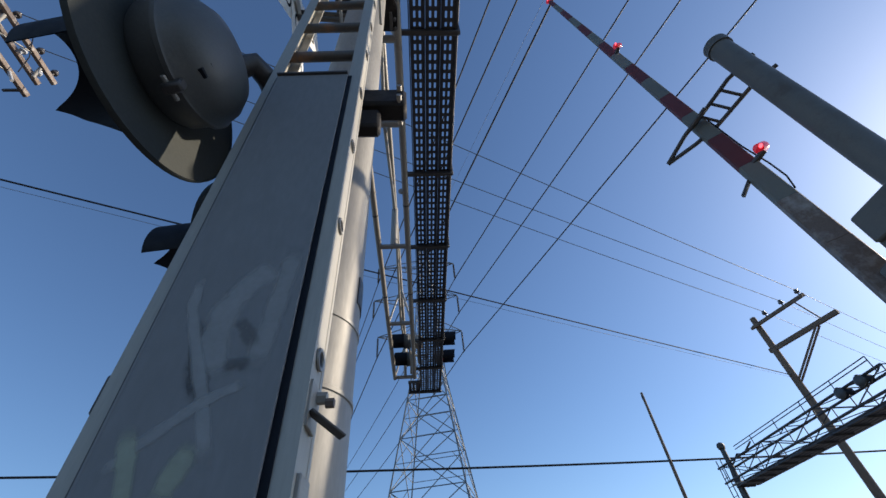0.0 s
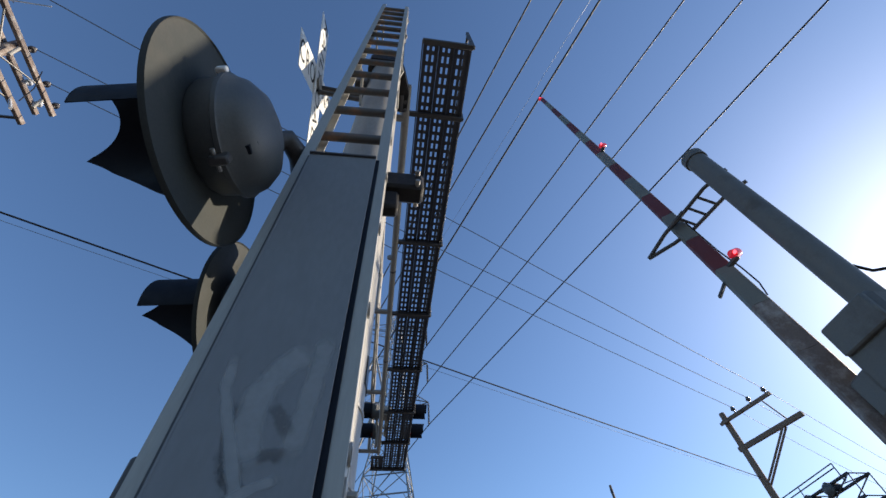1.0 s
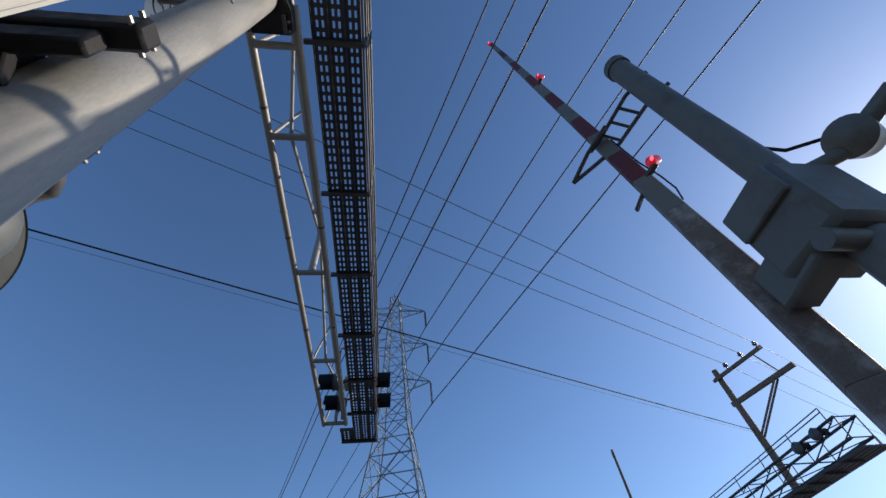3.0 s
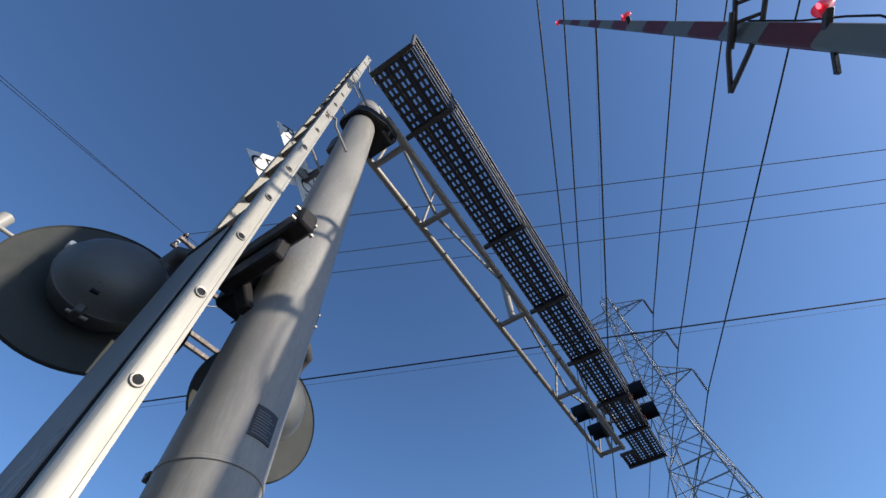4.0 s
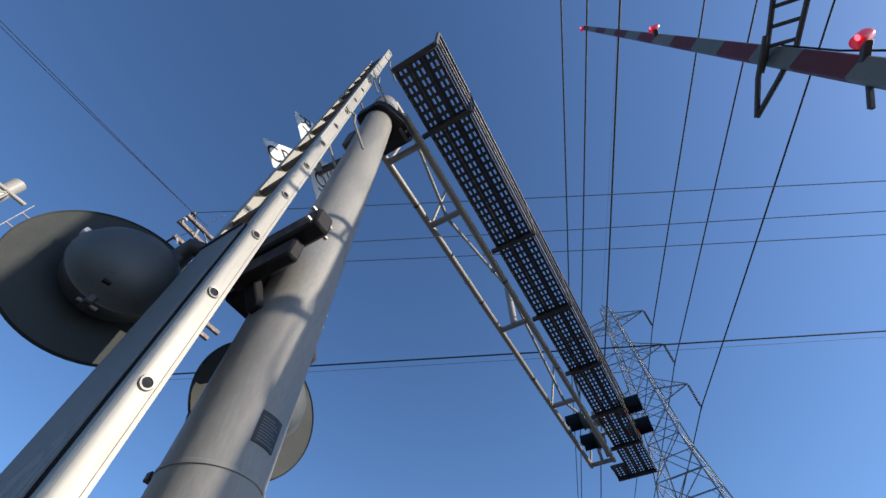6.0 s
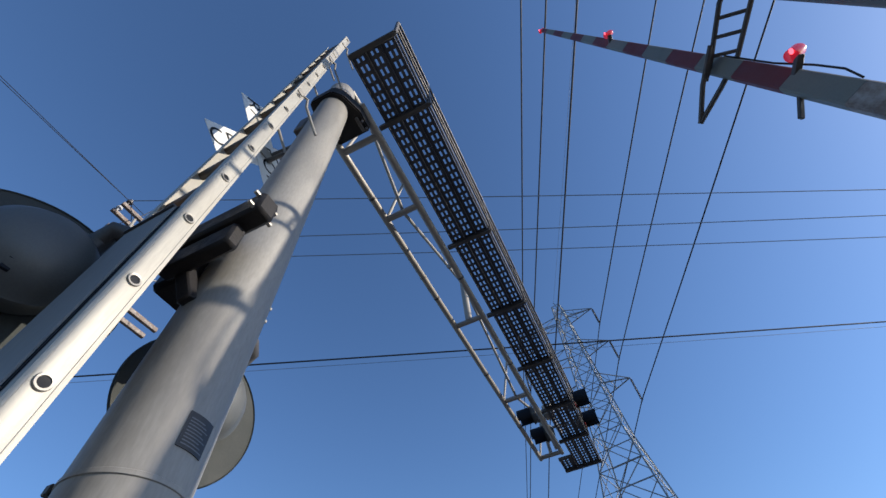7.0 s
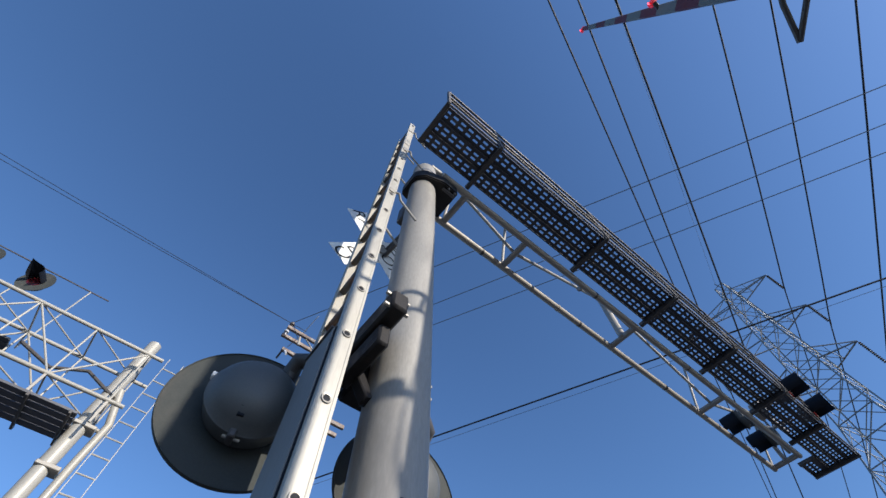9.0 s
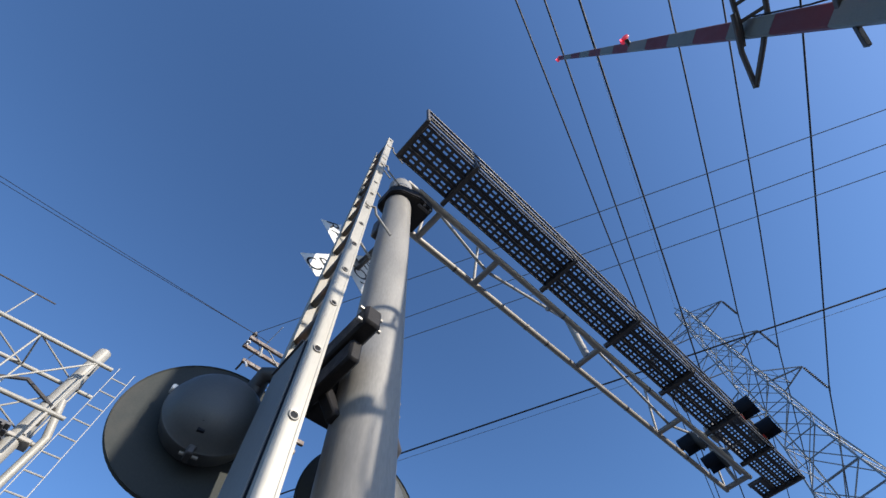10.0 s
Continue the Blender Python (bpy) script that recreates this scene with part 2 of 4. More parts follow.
box(bm, (-0.010, -0.012, -0.012), (0.010, 0.010, 0.012), 0.003, pose(MX - 0.085, MY - MR + 0.024, 1.905))
part("band_clasp", bm, DARKSTEEL, mast)
# maker's plate, bent to the tube
plate_bm = B()
A0, A1, Z0, Z1 = -13.5, 20.5, 1.983, 2.072
for rad, a0, a1, z0, z1, dest in ((MR + 0.003, A0, A1, Z0, Z1, "plate"),):
    cols = []
    for i in range(9):
        a = radians(a0 + (a1 - a0) * i / 8)
        cols.append([plate_bm.verts.new((MX + q * math.cos(a), MY + q * math.sin(a), z)) for q, z in ((rad, z0), (rad, z1), (MR - 0.001, z1), (MR - 0.001, z0))])
    for c, d in zip(cols, cols[1:]):
        for k in range(4):
            plate_bm.faces.new((c[k], c[(k + 1) % 4], d[(k + 1) % 4], d[k]))
    plate_bm.faces.new(cols[0])
    plate_bm.faces.new(cols[-1][::-1])
plate = part("maker_plate", plate_bm, LABEL, mast, "small black plate with fine print")
bm = B()
for k in range(9):
    z = Z0 + 0.007 + k * 0.0080
    a0, a1 = A0 + 3, A1 - 3 - (k * 37 % 11)
    cols = []
    for i in range(6):
        a = radians(a0 + (a1 - a0) * i / 5)
        cols.append([bm.verts.new((MX + (MR + 0.0042) * math.cos(a), MY + (MR + 0.0042) * math.sin(a), z + dz)) for dz in (0, 0.003)])
    for c, d in zip(cols, cols[1:]):
        bm.faces.new((c[0], d[0], d[1], c[1]))
part("print_bars", bm, PRINT, plate)

# saddle that carries the arm
SADDLE = [(-0.13, -0.15), (0.08, -0.15), (0.15, -0.08), (0.205, 0.10), (0.195, 0.27), (-0.12, 0.27), (-0.15, 0.12), (-0.15, -0.08)]
bm = B()
rows = [[bm.verts.new((MX + x, MY + y, zz)) for x, y in SADDLE] for zz in (4.995, 5.165)]
for i in range(8):
    bm.faces.new((rows[0][i], rows[0][(i + 1) % 8], rows[1][(i + 1) % 8], rows[1][i]))
bm.faces.new(rows[0][::-1])
bm.faces.new(rows[1])
bmesh.ops.bevel(bm, geom=bm.edges[:], offset=0.012, segments=2, affect="EDGES")
part("saddle_block", bm, CAST, mast, "deep dark steel saddle under the arm", smooth=False)
bm = lathe(B(), [(5.165, MR - 0.014), (5.165, MR + 0.004), (5.19, MR + 0.004), (5.19, MR - 0.014)], "z", 40, True)
part("collar", moved(bm, pose(MX, MY, 0)), GALV, mast)
for x in (MX - 0.14, MX + 0.15):
    bm = B()
    box(bm, (x - 0.012, MY + 0.12, 4.965), (x + 0.012, MY + 0.25, 5.000), 0.003)
    part("gusset", bm, DARKSTEEL, mast)
for x in (MX - 0.12, MX + 0.18):
    for y in (MY + 0.17, MY + 0.24):
        bm = tube(B(), (x, y, 4.95), (x, y, 5.01), 0.012, n=8)
        part("bolt", bm, DARKSTEEL, mast)
bm = box(B(), (MX - 0.20, MY - 0.10, 4.50), (MX - 0.11, MY + 0.06, 4.76), 0.01)
part("junction_bracket", bm, DARKSTEEL, mast)

# ---- cantilever arm: triangular truss ----
XL, XR, XT, ZB, ZT = -0.578, -0.195, -0.375, 5.215, 5.95
NODES = (1.33, 2.15, 3.92, 5.70, 7.52)
arm = thing("cantilever_arm", (MX, MY, 5.2), "tubular metal truss arm reaching out from the mast", "truss arm")
for x in (XL, XR):
    bm = tube(B(), (x, 1.02, ZB), (x, 7.56, ZB), 0.036, n=16)
    part("lower_chord", bm, GALV, arm)
part("upper_chord", tube(B(), (XT, 1.0, ZT), (XT, 7.5, ZT), 0.034, n=16), GALV, arm)
for y in NODES:
    part("strut", tube(B(), (XL, y, ZB), (XR, y, ZB), 0.034, n=12), GALV, arm)
    if y != 3.92:
        for x in (XL, XR):
            part("web_tube", tube(B(), (x, y, ZB), (XT, y, ZT), 0.017, n=10), GALV, arm)
part("splice_post", tube(B(), (-0.385, 3.92, ZB), (XT, 3.90, ZT), 0.045, n=16), GALV, arm)
for x in (XL + 0.02, XR - 0.02):
    part("splice_ring", tube(B(), (x - 0.02, 3.0, ZB), (x - 0.02, 3.02, ZB), 0.041, n=16), GALV, arm)
for y0, z0, y1, z1 in ((1.33, ZT, 2.15, ZB), (2.15, ZB, 3.92, ZT), (3.92, ZT, 5.70, ZB), (5.70, ZB, 7.47, ZT)):
    part("diagonal", tube(B(), (XT, y0, z0), (XT, y1, z1), 0.019, n=10), GALV, arm)
part("end_post", tube(B(), (XT, 7.50, ZB), (XT, 7.50, ZT), 0.03, n=12), GALV, arm)
for y in (1.30, 1.36):
    part("hanger_tube", tube(B(), (XL, 1.12, ZB), (XT - 0.05, 0.98, ZT - 0.10), 0.018, n=10) if y == 1.30 else tube(B(), (XL, 1.12, ZB + 0.01), (XR, 1.10, ZB + 0.01), 0.022, n=10), GALV, arm)
for x, y in ((XL, 1.85), (XL, 3.35), (XL, 4.95), (XL, 6.4), (XR, 3.2), (XR, 4.9)):
    part("drain_sleeve", tube(B(), (x, y, ZB), (x, y + 0.025, ZB), 0.0385, n=14), DARKSTEEL, arm)

# ---- walkway ----
WL, WR, WZ = -0.090, 0.333, 5.322
CROSS = (0.655, 1.30, 2.825, 4.02, 5.215, 6.36, 7.36, 8.36)
walkway = thing("service_walkway", (0.13, 4.5, WZ), "narrow walkway of dark punched steel planks with a side rail", "walkway")
for i, y in enumerate(CROSS):
    x0 = XR + 0.03 if 0 < i < 7 else WL - 0.005
    part("crossbar", box(B(), (x0, y - 0.022, WZ - 0.055), (WR + 0.022, y + 0.022, WZ - 0.004), 0.004), DARKSTEEL, walkway)
for x in (WL - 0.004, WR + 0.004):
    part("edge_angle", box(B(), (x - 0.005, CROSS[0], WZ - 0.002), (x + 0.005, CROSS[-1], WZ + 0.055), 0.001), GRATE, walkway)
PW = (WR - WL - 0.016) / 3
for s in range(7):
    y0, y1 = CROSS[s] + 0.002, CROSS[s + 1] - 0.002
    count = max(3, round((y1 - y0) / 0.092))
    step = (y1 - y0) / count
    for k in range(3):
        x0 = WL + 0.004 + k * (PW + 0.004)
        bm = B()
        for a, b in ((0, 0.034), (0.054, PW - 0.054), (PW - 0.034, PW)):
            box(bm, (x0 + a, y0, WZ), (x0 + b, y1, WZ + 0.003))
        for a in (0.0, PW - 0.003):
            box(bm, (x0 + a, y0, WZ - 0.038), (x0 + a + 0.003, y1, WZ))
        for j in range(count + 1):
            yc = min(max(y0 + j * step, y0 + 0.021), y1 - 0.021)
            for a, b in ((0.034, 0.054), (PW - 0.054, PW - 0.034)):
                box(bm, (x0 + a, yc - 0.018, WZ), (x0 + b, yc + 0.018, WZ + 0.003))
                box(bm, (x0 + a, yc - 0.015, WZ + 0.003), (x0 + b, yc - 0.011, WZ + 0.007))
                box(bm, (x0 + a, yc + 0.011, WZ + 0.003), (x0 + b, yc + 0.015, WZ + 0.007))
        part("plank", bm, GRATE, walkway, smooth=False)
bm = B()
for a, b in ((-0.325, -0.272), (-0.248, -0.205), (-0.181, -0.096)):
    box(bm, (a, 7.90, WZ), (b, 8.355, WZ + 0.003))
for k in range(6):
    y0 = 7.90 + k * 0.083
    for a, b in ((-0.272, -0.248), (-0.205, -0.181)):
        box(bm, (a, y0, WZ), (b, min(y0 + 0.04, 8.355), WZ + 0.003))
for a in (-0.325, -0.212, -0.100):
    box(bm, (a, 7.90, WZ - 0.038), (a + 0.003, 8.355, WZ))
part("plank", bm, GRATE, walkway, smooth=False)
for y in (7.90, CROSS[-1]):
    part("crossbar", box(B(), (-0.332, y - 0.022, WZ - 0.055), (WL - 0.006, y + 0.022, WZ - 0.004), 0.004), DARKSTEEL, walkway)
for y in CROSS[:-1]:
    part("rail_post", beam(B(), (WR + 0.020, y, WZ - 0.05), (WR + 0.032, y, WZ + 0.66), 0.03, 0.03, (0, 1, 0), 0.003), DARKSTEEL, walkway)
for h in (0.33, 0.65):
    part("hand_rail", tube(B(), (WR + 0.024 + 0.02 * h, CROSS[0], WZ + h), (WR + 0.024 + 0.02 * h, CROSS[-2], WZ + h), 0.013, n=8), DARKSTEEL, walkway)
part("lower_rail", tube(B(), (WR + 0.026, CROSS[0], WZ + 0.15), (WR + 0.026, CROSS[-2], WZ + 0.15), 0.010, n=8), DARKSTEEL, walkway)
part("toe_board", box(B(), (WR + 0.012, CROSS[0], WZ + 0.005), (WR + 0.017, CROSS[-1], WZ + 0.075), 0.001), GRATE, walkway)

# ---- ladder ----
LX0, LX1, LY0, LY1, LTOP = -0.530, -0.250, 0.566, 0.634, 6.62
SKEW = Matrix.Translation((LX1, 0.6, 0)) @ Matrix.Rotation(radians(-1.5), 4, "Z") @ Matrix.Translation((-LX1, -0.6, 0))


def lpart(name, bm, mat, parent, label="", smooth=True):
    return part(name, moved(bm, SKEW), mat, parent, label, smooth)


ladder = thing("mast_ladder", (-0.405, 0.6, 0), "long aluminium ladder fixed beside the signal mast", "ladder")
for x0, x1, out in ((LX0, LX0 + 0.036, LX0), (LX1 - 0.036, LX1, LX1)):
    k = 1 if out == LX0 else -1
    prof = [(0, LY0), (0.036 * k, LY0), (0.036 * k, LY0 + 0.004), (0.004 * k, LY0 + 0.004), (0.004 * k, LY1 - 0.004), (0.036 * k, LY1 - 0.004), (0.036 * k, LY1), (0, LY1), (0, LY1 - 0.010), (0.0016 * k, LY1 - 0.0115), (0.0016 * k, LY0 + 0.0115), (0, LY0 + 0.010)]
    bm = B()
    rows = [[bm.verts.new((out + a, b, zz)) for a, b in prof] for zz in (0.25, LTOP)]
    for i in range(12):
        bm.faces.new((rows[0][i], rows[0][(i + 1) % 12], rows[1][(i + 1) % 12], rows[1][i]))
    bm.faces.new(rows[0][::-1])
    bm.faces.new(rows[1])
    lpart("side_rail", bm, RAIL, ladder)
z = 0.73
while z < LTOP - 0.08:
    lpart("rung", tube(B(), (LX0 + 0.004, 0.600, z), (LX1 - 0.004, 0.600, z), 0.0185, n=12), RUNG if z > 2.4 else RAIL, ladder)
    bm = lathe(B(), [(0, 0.0115), (0.003, 0.0125), (0.0035, 0.017), (0.0, 0.0185)], "x", 20, True)
    lpart("rung_collar", moved(bm, pose(LX1, 0.600, z)), STEELBOLT, ladder)
    # Flat black disc puts the hollow's shade on the closed rung end.
    bm = lathe(B(), [(0.0003, 0.0003), (0.0005, 0.0118)], "x", 20)
    lpart("rung_bore", moved(bm, pose(LX1, 0.600, z)), BLACK, ladder, "black disc standing for the shaded hollow of a rung tube")
    z += 0.305
for z in (1.35, 4.05, 5.25, 6.1):
    for x in (LX0 + 0.01, LX1 - 0.002):
        dx = 0.03 if x < -0.4 else -0.01
        lpart("standoff", bent(B(), [(x, LY1 - 0.01, z + 0.10), (x + 0.012, LY1 + 0.02, z + 0.10), (x + dx, LY1 + 0.05, z + 0.06), (x + dx, 0.825, z - 0.10)], 0.009, 8), GALV, ladder)
    lpart("standoff_clamp", box(B(), (LX1 - 0.005, LY0 + 0.012, z + 0.07), (LX1 + 0.006, LY1 - 0.012, z + 0.13), 0.002), GALV, ladder)
lpart("top_splice", box(B(), (LX1 - 0.001, LY0 + 0.008, 5.55), (LX1 + 0.004, LY1 - 0.008, 6.0), 0.001), RAIL, ladder)

# ---- ladder guard ----
guard = thing("ladder_guard", (-0.405, 0.56, 0.3), "flat sheet-metal ladder guard smeared with faded paint", "ladder guard")
GT = 2.605
lpart("sheet", box(B(), (-0.494, 0.556, 0.30), (-0.287, 0.562, GT), 0.001), PANEL, guard)
lpart("top_lip", box(B(), (-0.500, 0.548, GT - 0.004), (-0.287, 0.600, GT + 0.004), 0.001), DARKSTEEL, guard)
# Black strip paints in the shade of the open gap beside the sheet.
lpart("gap_seal", box(B(), (-0.292, 0.5625, 0.30), (-0.276, 0.5655, GT), 0.0005), BLACK, guard, "black strip standing for the shaded gap along the guard's opening side")
# Dark strip added to stop light leaking through the hinge-side slit.
lpart("gap_seal", box(B(), (-0.506, 0.5625, 0.30), (-0.488, 0.5655, GT), 0.0005), DARKSTEEL, guard)
lpart("hinge_bead", tube(B(), (-0.496, 0.560, 0.30), (-0.496, 0.560, GT), 0.0045, n=8), PANEL, guard)
for z in (1.60, 0.9):
    lpart("hinge_leaf", box(B(), (LX0 - 0.014, 0.575, z - 0.03), (LX0 + 0.001, 0.60, z + 0.03), 0.004), DARKSTEEL, guard)
latch = lpart("latch_plate", box(B(), (LX1 - 0.001, 0.572, 1.535), (LX1 + 0.004, 0.615, 1.60), 0.001), GALV, guard)
lpart("latch_hasp", beam(B(), (LX1 + 0.004, 0.575, 1.555), (LX1 + 0.045, 0.610, 1.530), 0.016, 0.004, (0, 0, 1), 0.001), DARKSTEEL, guard)
lpart("latch_bolt", tube(B(), (LX1 + 0.002, 0.605, 1.585), (LX1 + 0.018, 0.605, 1.585), 0.009, n=6), GALV, guard)
lpart("latch_nut", tube(B(), (LX1 + 0.018, 0.600, 1.575), (LX1 + 0.030, 0.600, 1.575), 0.007, n=6), RUNG, guard)


def smear(name, pts, width, mat, y=0.5548):
    """A rubbed stroke lying on the guard's sheet, thin towards its edges."""
    bm = B()
    layer = bm.verts.layers.float.new("edge")
    pts = [Vector((-0.297 + (x + 0.297) * 0.88, y, z)) for x, z in pts]
    fine = []
    for a, b in zip(pts, pts[1:]):
        fine += [a.lerp(b, k / 6) for k in range(6)]
    fine.append(pts[-1])
    last, prev = len(fine) - 1, None
    for i, p in enumerate(fine):
        a, b = fine[max(i - 1, 0)], fine[min(i + 1, last)]
        d = (b - a).normalized()
        s = Vector((-d.z, 0, d.x)) * width * (0.6 + 0.2 * noise.noise((p.x * 40, i * 0.5, p.z * 40)))
        cur = [bm.verts.new(p + s * k) for k in (-1, -0.5, 0, 0.5, 1)]
        for v, e in zip(cur, (0, 0.85, 1, 0.85, 0)):
            v[layer] = e * min(1.0, i / 3, (last - i) / 3)
        if prev:
            for k in range(4):
                bm.faces.new((prev[k], prev[k + 1], cur[k + 1], cur[k]))
        prev = cur
    ob = lpart(name, bm, mat, guard)
    return ob


smear("paint_smear", [(-0.505, 1.480), (-0.461, 1.518), (-0.397, 1.565), (-0.370, 1.578), (-0.333, 1.592)], 0.018, SMEAR)
smear("paint_smear", [(-0.355, 1.470), (-0.395, 1.570), (-0.435, 1.650), (-0.470, 1.725), (-0.477, 1.795)], 0.020, SMEAR, 0.5551)
smear("paint_smear", [(-0.445, 1.43), (-0.465, 1.49), (-0.490, 1.545)], 0.024, SMEAR_Y, 0.5546)
smear("paint_smear", [(-0.410, 1.45), (-0.400, 1.48), (-0.383, 1.52)], 0.032, SMEAR_Y, 0.5553)
smear("paint_smear", [(-0.385, 1.59), (-0.412, 1.66), (-0.408, 1.72), (-0.380, 1.77), (-0.330, 1.81)], 0.050, SMEAR, 0.5556)
smear("paint_smear", [(-0.335, 1.60), (-0.325, 1.68), (-0.318, 1.76), (-0.310, 1.86)], 0.036, SMEAR, 0.5558)
smear("grime_smudge", [(-0.382, 1.700), (-0.362, 1.678), (-0.340, 1.645)], 0.022, SMUDGE, 0.5544)
smear("grime_smudge", [(-0.385, 1.618), (-0.360, 1.622), (-0.338, 1.618)], 0.020, SMUDGE, 0.5542)
smear("grime_smudge", [(-0.430, 1.70), (-0.425, 1.62), (-0.405, 1.57)], 0.030, SMUDGE, 0.5560)


# ---- flashing light unit, facing -x about its disc's centre ----
def flasher(label, group, R=0.303, peak=0.17, low=-16, end=206):
    f = thing("flashing_light", (0, 0, 0), label, "crossing light", group)
    part("backing_disc", lathe(B(), [(0.006, 0.10), (0.006, R - 0.006), (0.012, R - 0.002), (0.006, R), (-0.002, R), (0.0, R - 0.006), (0.0, 0.10)], "x", 64, True), DISC, f)
    part("housing", lathe(B(), [(0.0, 0.145), (0.02, 0.158), (0.075, 0.162), (0.08, 0.170), (0.092, 0.170), (0.096, 0.164), (0.13, 0.150), (0.165, 0.115), (0.185, 0.06), (0.19, 0.004)], "x", 48), HOUSING, f)
    part("hinge_lug", box(B(), (0.06, -0.178, 0.035), (0.09, -0.160, 0.06), 0.004), WHITE, f, "small pale hinge lug")
    part("hinge_lug", box(B(), (0.05, -0.03, 0.15), (0.11, 0.07, 0.178), 0.008), HOUSING, f)
    part("latch", box(B(), (0.06, -0.025, -0.19), (0.11, 0.0, -0.155), 0.005), DARKSTEEL, f)
    part("latch_pin", tube(B(), (0.075, -0.04, -0.172), (0.075, 0.02, -0.172), 0.006, n=8), STEELBOLT, f)
    for z in (-0.105, -0.13):
        part("door_vent", box(B(), (0.150 + (z + 0.105) * 0.6, -0.028, z - 0.007), (0.166 + (z + 0.105) * 0.6, -0.004, z + 0.007), 0.001), BLACK, f)
    part("seam", beam(B(), (0.168, -0.02, 0.06), (0.150, 0.06, 0.095), 0.004, 0.003), HOUSING, f)
    part("lens", lathe(B(), [(-0.02, 0.004), (-0.016, 0.07), (-0.004, 0.140), (0.0, 0.140)], "x", 32), LENS, f)
    bm = B()
    n, rows = 56, []
    for i in range(n + 1):
        turned_to = low + (end - low) * i / n
        a = radians(turned_to)
        zz = math.sin(a)
        reach = 0.278 + peak * math.exp(-abs(turned_to - 52) / 26) - (0.12 * max(0.0, (34 - turned_to) / 50) if peak > 0.1 else 0.0)
        rows.append([(bm.verts.new((-0.001 - reach * j / 5, r * math.cos(a), r * zz + 0.012)), r) for r in (0.152, 0.149) for j in range(6)])
    for a, b in zip(rows, rows[1:]):
        for j in range(5):
            bm.faces.new((a[j][0], a[j + 1][0], b[j + 1][0], b[j][0]))
            bm.faces.new((a[6 + j][0], b[6 + j][0], b[7 + j][0], a[7 + j][0]))
        bm.faces.new((a[5][0], a[11][0], b[11][0], b[5][0]))
    part("hood", bm, BLACK, f, "deep black visor hood")
    return f


unit = flasher("grey flashing crossing light with black hood and round backing disc", "mast crossing lights")
unit.matrix_basis = pose(-0.742, 0.487, 2.466, 0, -3.5, -9)
copy_thing(unit, pose(-0.80, 1.232, 2.485, 0, -1, -6.5))
# pipe arm and clamps that hold the pair
pipe = thing("light_crossarm", (MX, MY, 2.7), "dark cast crossarm clamped to the mast for the lights", "bracket")
CX, CZ = -0.545, 2.67
part("pipe", tube(B(), (CX, 0.66, CZ), (CX, 1.15, CZ), 0.030, n=16), DARKSTEEL, pipe)
for y, yy in ((0.66, 0.555), (1.15, 1.235)):
    part("elbow", bent(B(), [(CX, y, CZ), (CX - 0.01, (y + yy) / 2, CZ + 0.005), (CX - 0.04, yy, CZ), (CX - 0.085, yy, CZ - 0.03), (CX - 0.10, yy, CZ - 0.09)], 0.036, 14), DARKSTEEL, pipe)
    part("elbow_nut", tube(B(), (CX, y - 0.02, CZ), (CX, y + 0.02, CZ), 0.042, n=6), DARKSTEEL, pipe)
for y0, y1, xe in ((0.690, 0.770, -0.113), (1.070, 1.130, -0.420)):
    part("clamp_bar", box(B(), (-0.565, y0, 2.685), (xe, y1, 2.795), 0.012), CAST, pipe)
    part("clamp_rib", box(B(), (-0.50, y0 + 0.015, 2.56), (xe - 0.09, y1 - 0.012, 2.67), 0.01), CAST, pipe)
    for z in (2.700, 2.775):
        part("clamp_bolt", tube(B(), (xe - 0.025, y0 - 0.02, z), (xe - 0.025, y1 + 0.012, z), 0.009, n=8), STEELBOLT, pipe)
part("cradle", box(B(), (-0.60, 0.755, 2.58), (-0.46, 1.08, 2.79), 0.02), CAST, pipe)
part("foot_bracket", beam(B(), (-0.44, 0.76, 2.60), (-0.375, 0.80, 2.44), 0.05, 0.05, (0, 1, 0), 0.006), CAST, pipe)

# ---- crossbuck ----
buck = thing("crossbuck_sign", (-0.82, 0.88, 4.2), "white crossbuck with black lettering on both boards", "sign")
BCX, BCY, BCZ = -0.834, 0.878, 4.405


def board(text, turn, x):
    m = Matrix.Translation((x, BCY, BCZ)) @ Matrix.Rotation(radians(-1), 4, "Z") @ Matrix.Rotation(radians(turn), 4, "X")
    bd = part("board", moved(box(B(), (-0.002, -0.521, -0.113), (0.002, 0.585, 0.113), 0.0005), m), WHITE, buck)
    cu = bpy.data.curves.new("letters", "FONT")
    cu.body, cu.size, cu.align_x, cu.align_y = text, 0.185, "CENTER", "CENTER"
    cu.space_character = 1.16
    tmp = bpy.data.objects.new("letters_source", cu)
    me = bpy.data.meshes.new_from_object(tmp)
    bpy.data.objects.remove(tmp)
    bpy.data.curves.remove(cu)
    b2 = bmesh.new()
    b2.from_mesh(me)
    bpy.data.meshes.remove(me)
    face = m @ Matrix(((0, 0, 1, 0.0032), (1, 0, 0, -0.03), (0, 1, 0, 0), (0, 0, 0, 1)))
    moved(b2, face)
    return part("lettering", b2, BLACK, bd, smooth=False)


board("CROSSING", 50.5, BCX)
board("RAILROAD", -50.5, BCX + 0.008)
part("sign_hub", box(B(), (BCX + 0.013, BCY - 0.06, BCZ - 0.05), (BCX + 0.025, BCY + 0.06, BCZ + 0.05), 0.003), GALV, buck)
for dz in (-0.05, 0.05):
    part("sign_pipe", tube(B(), (BCX + 0.015, BCY + 0.03, BCZ + dz), (MX - 0.10, MY, BCZ + dz), 0.018, n=10), DARKSTEEL, buck)

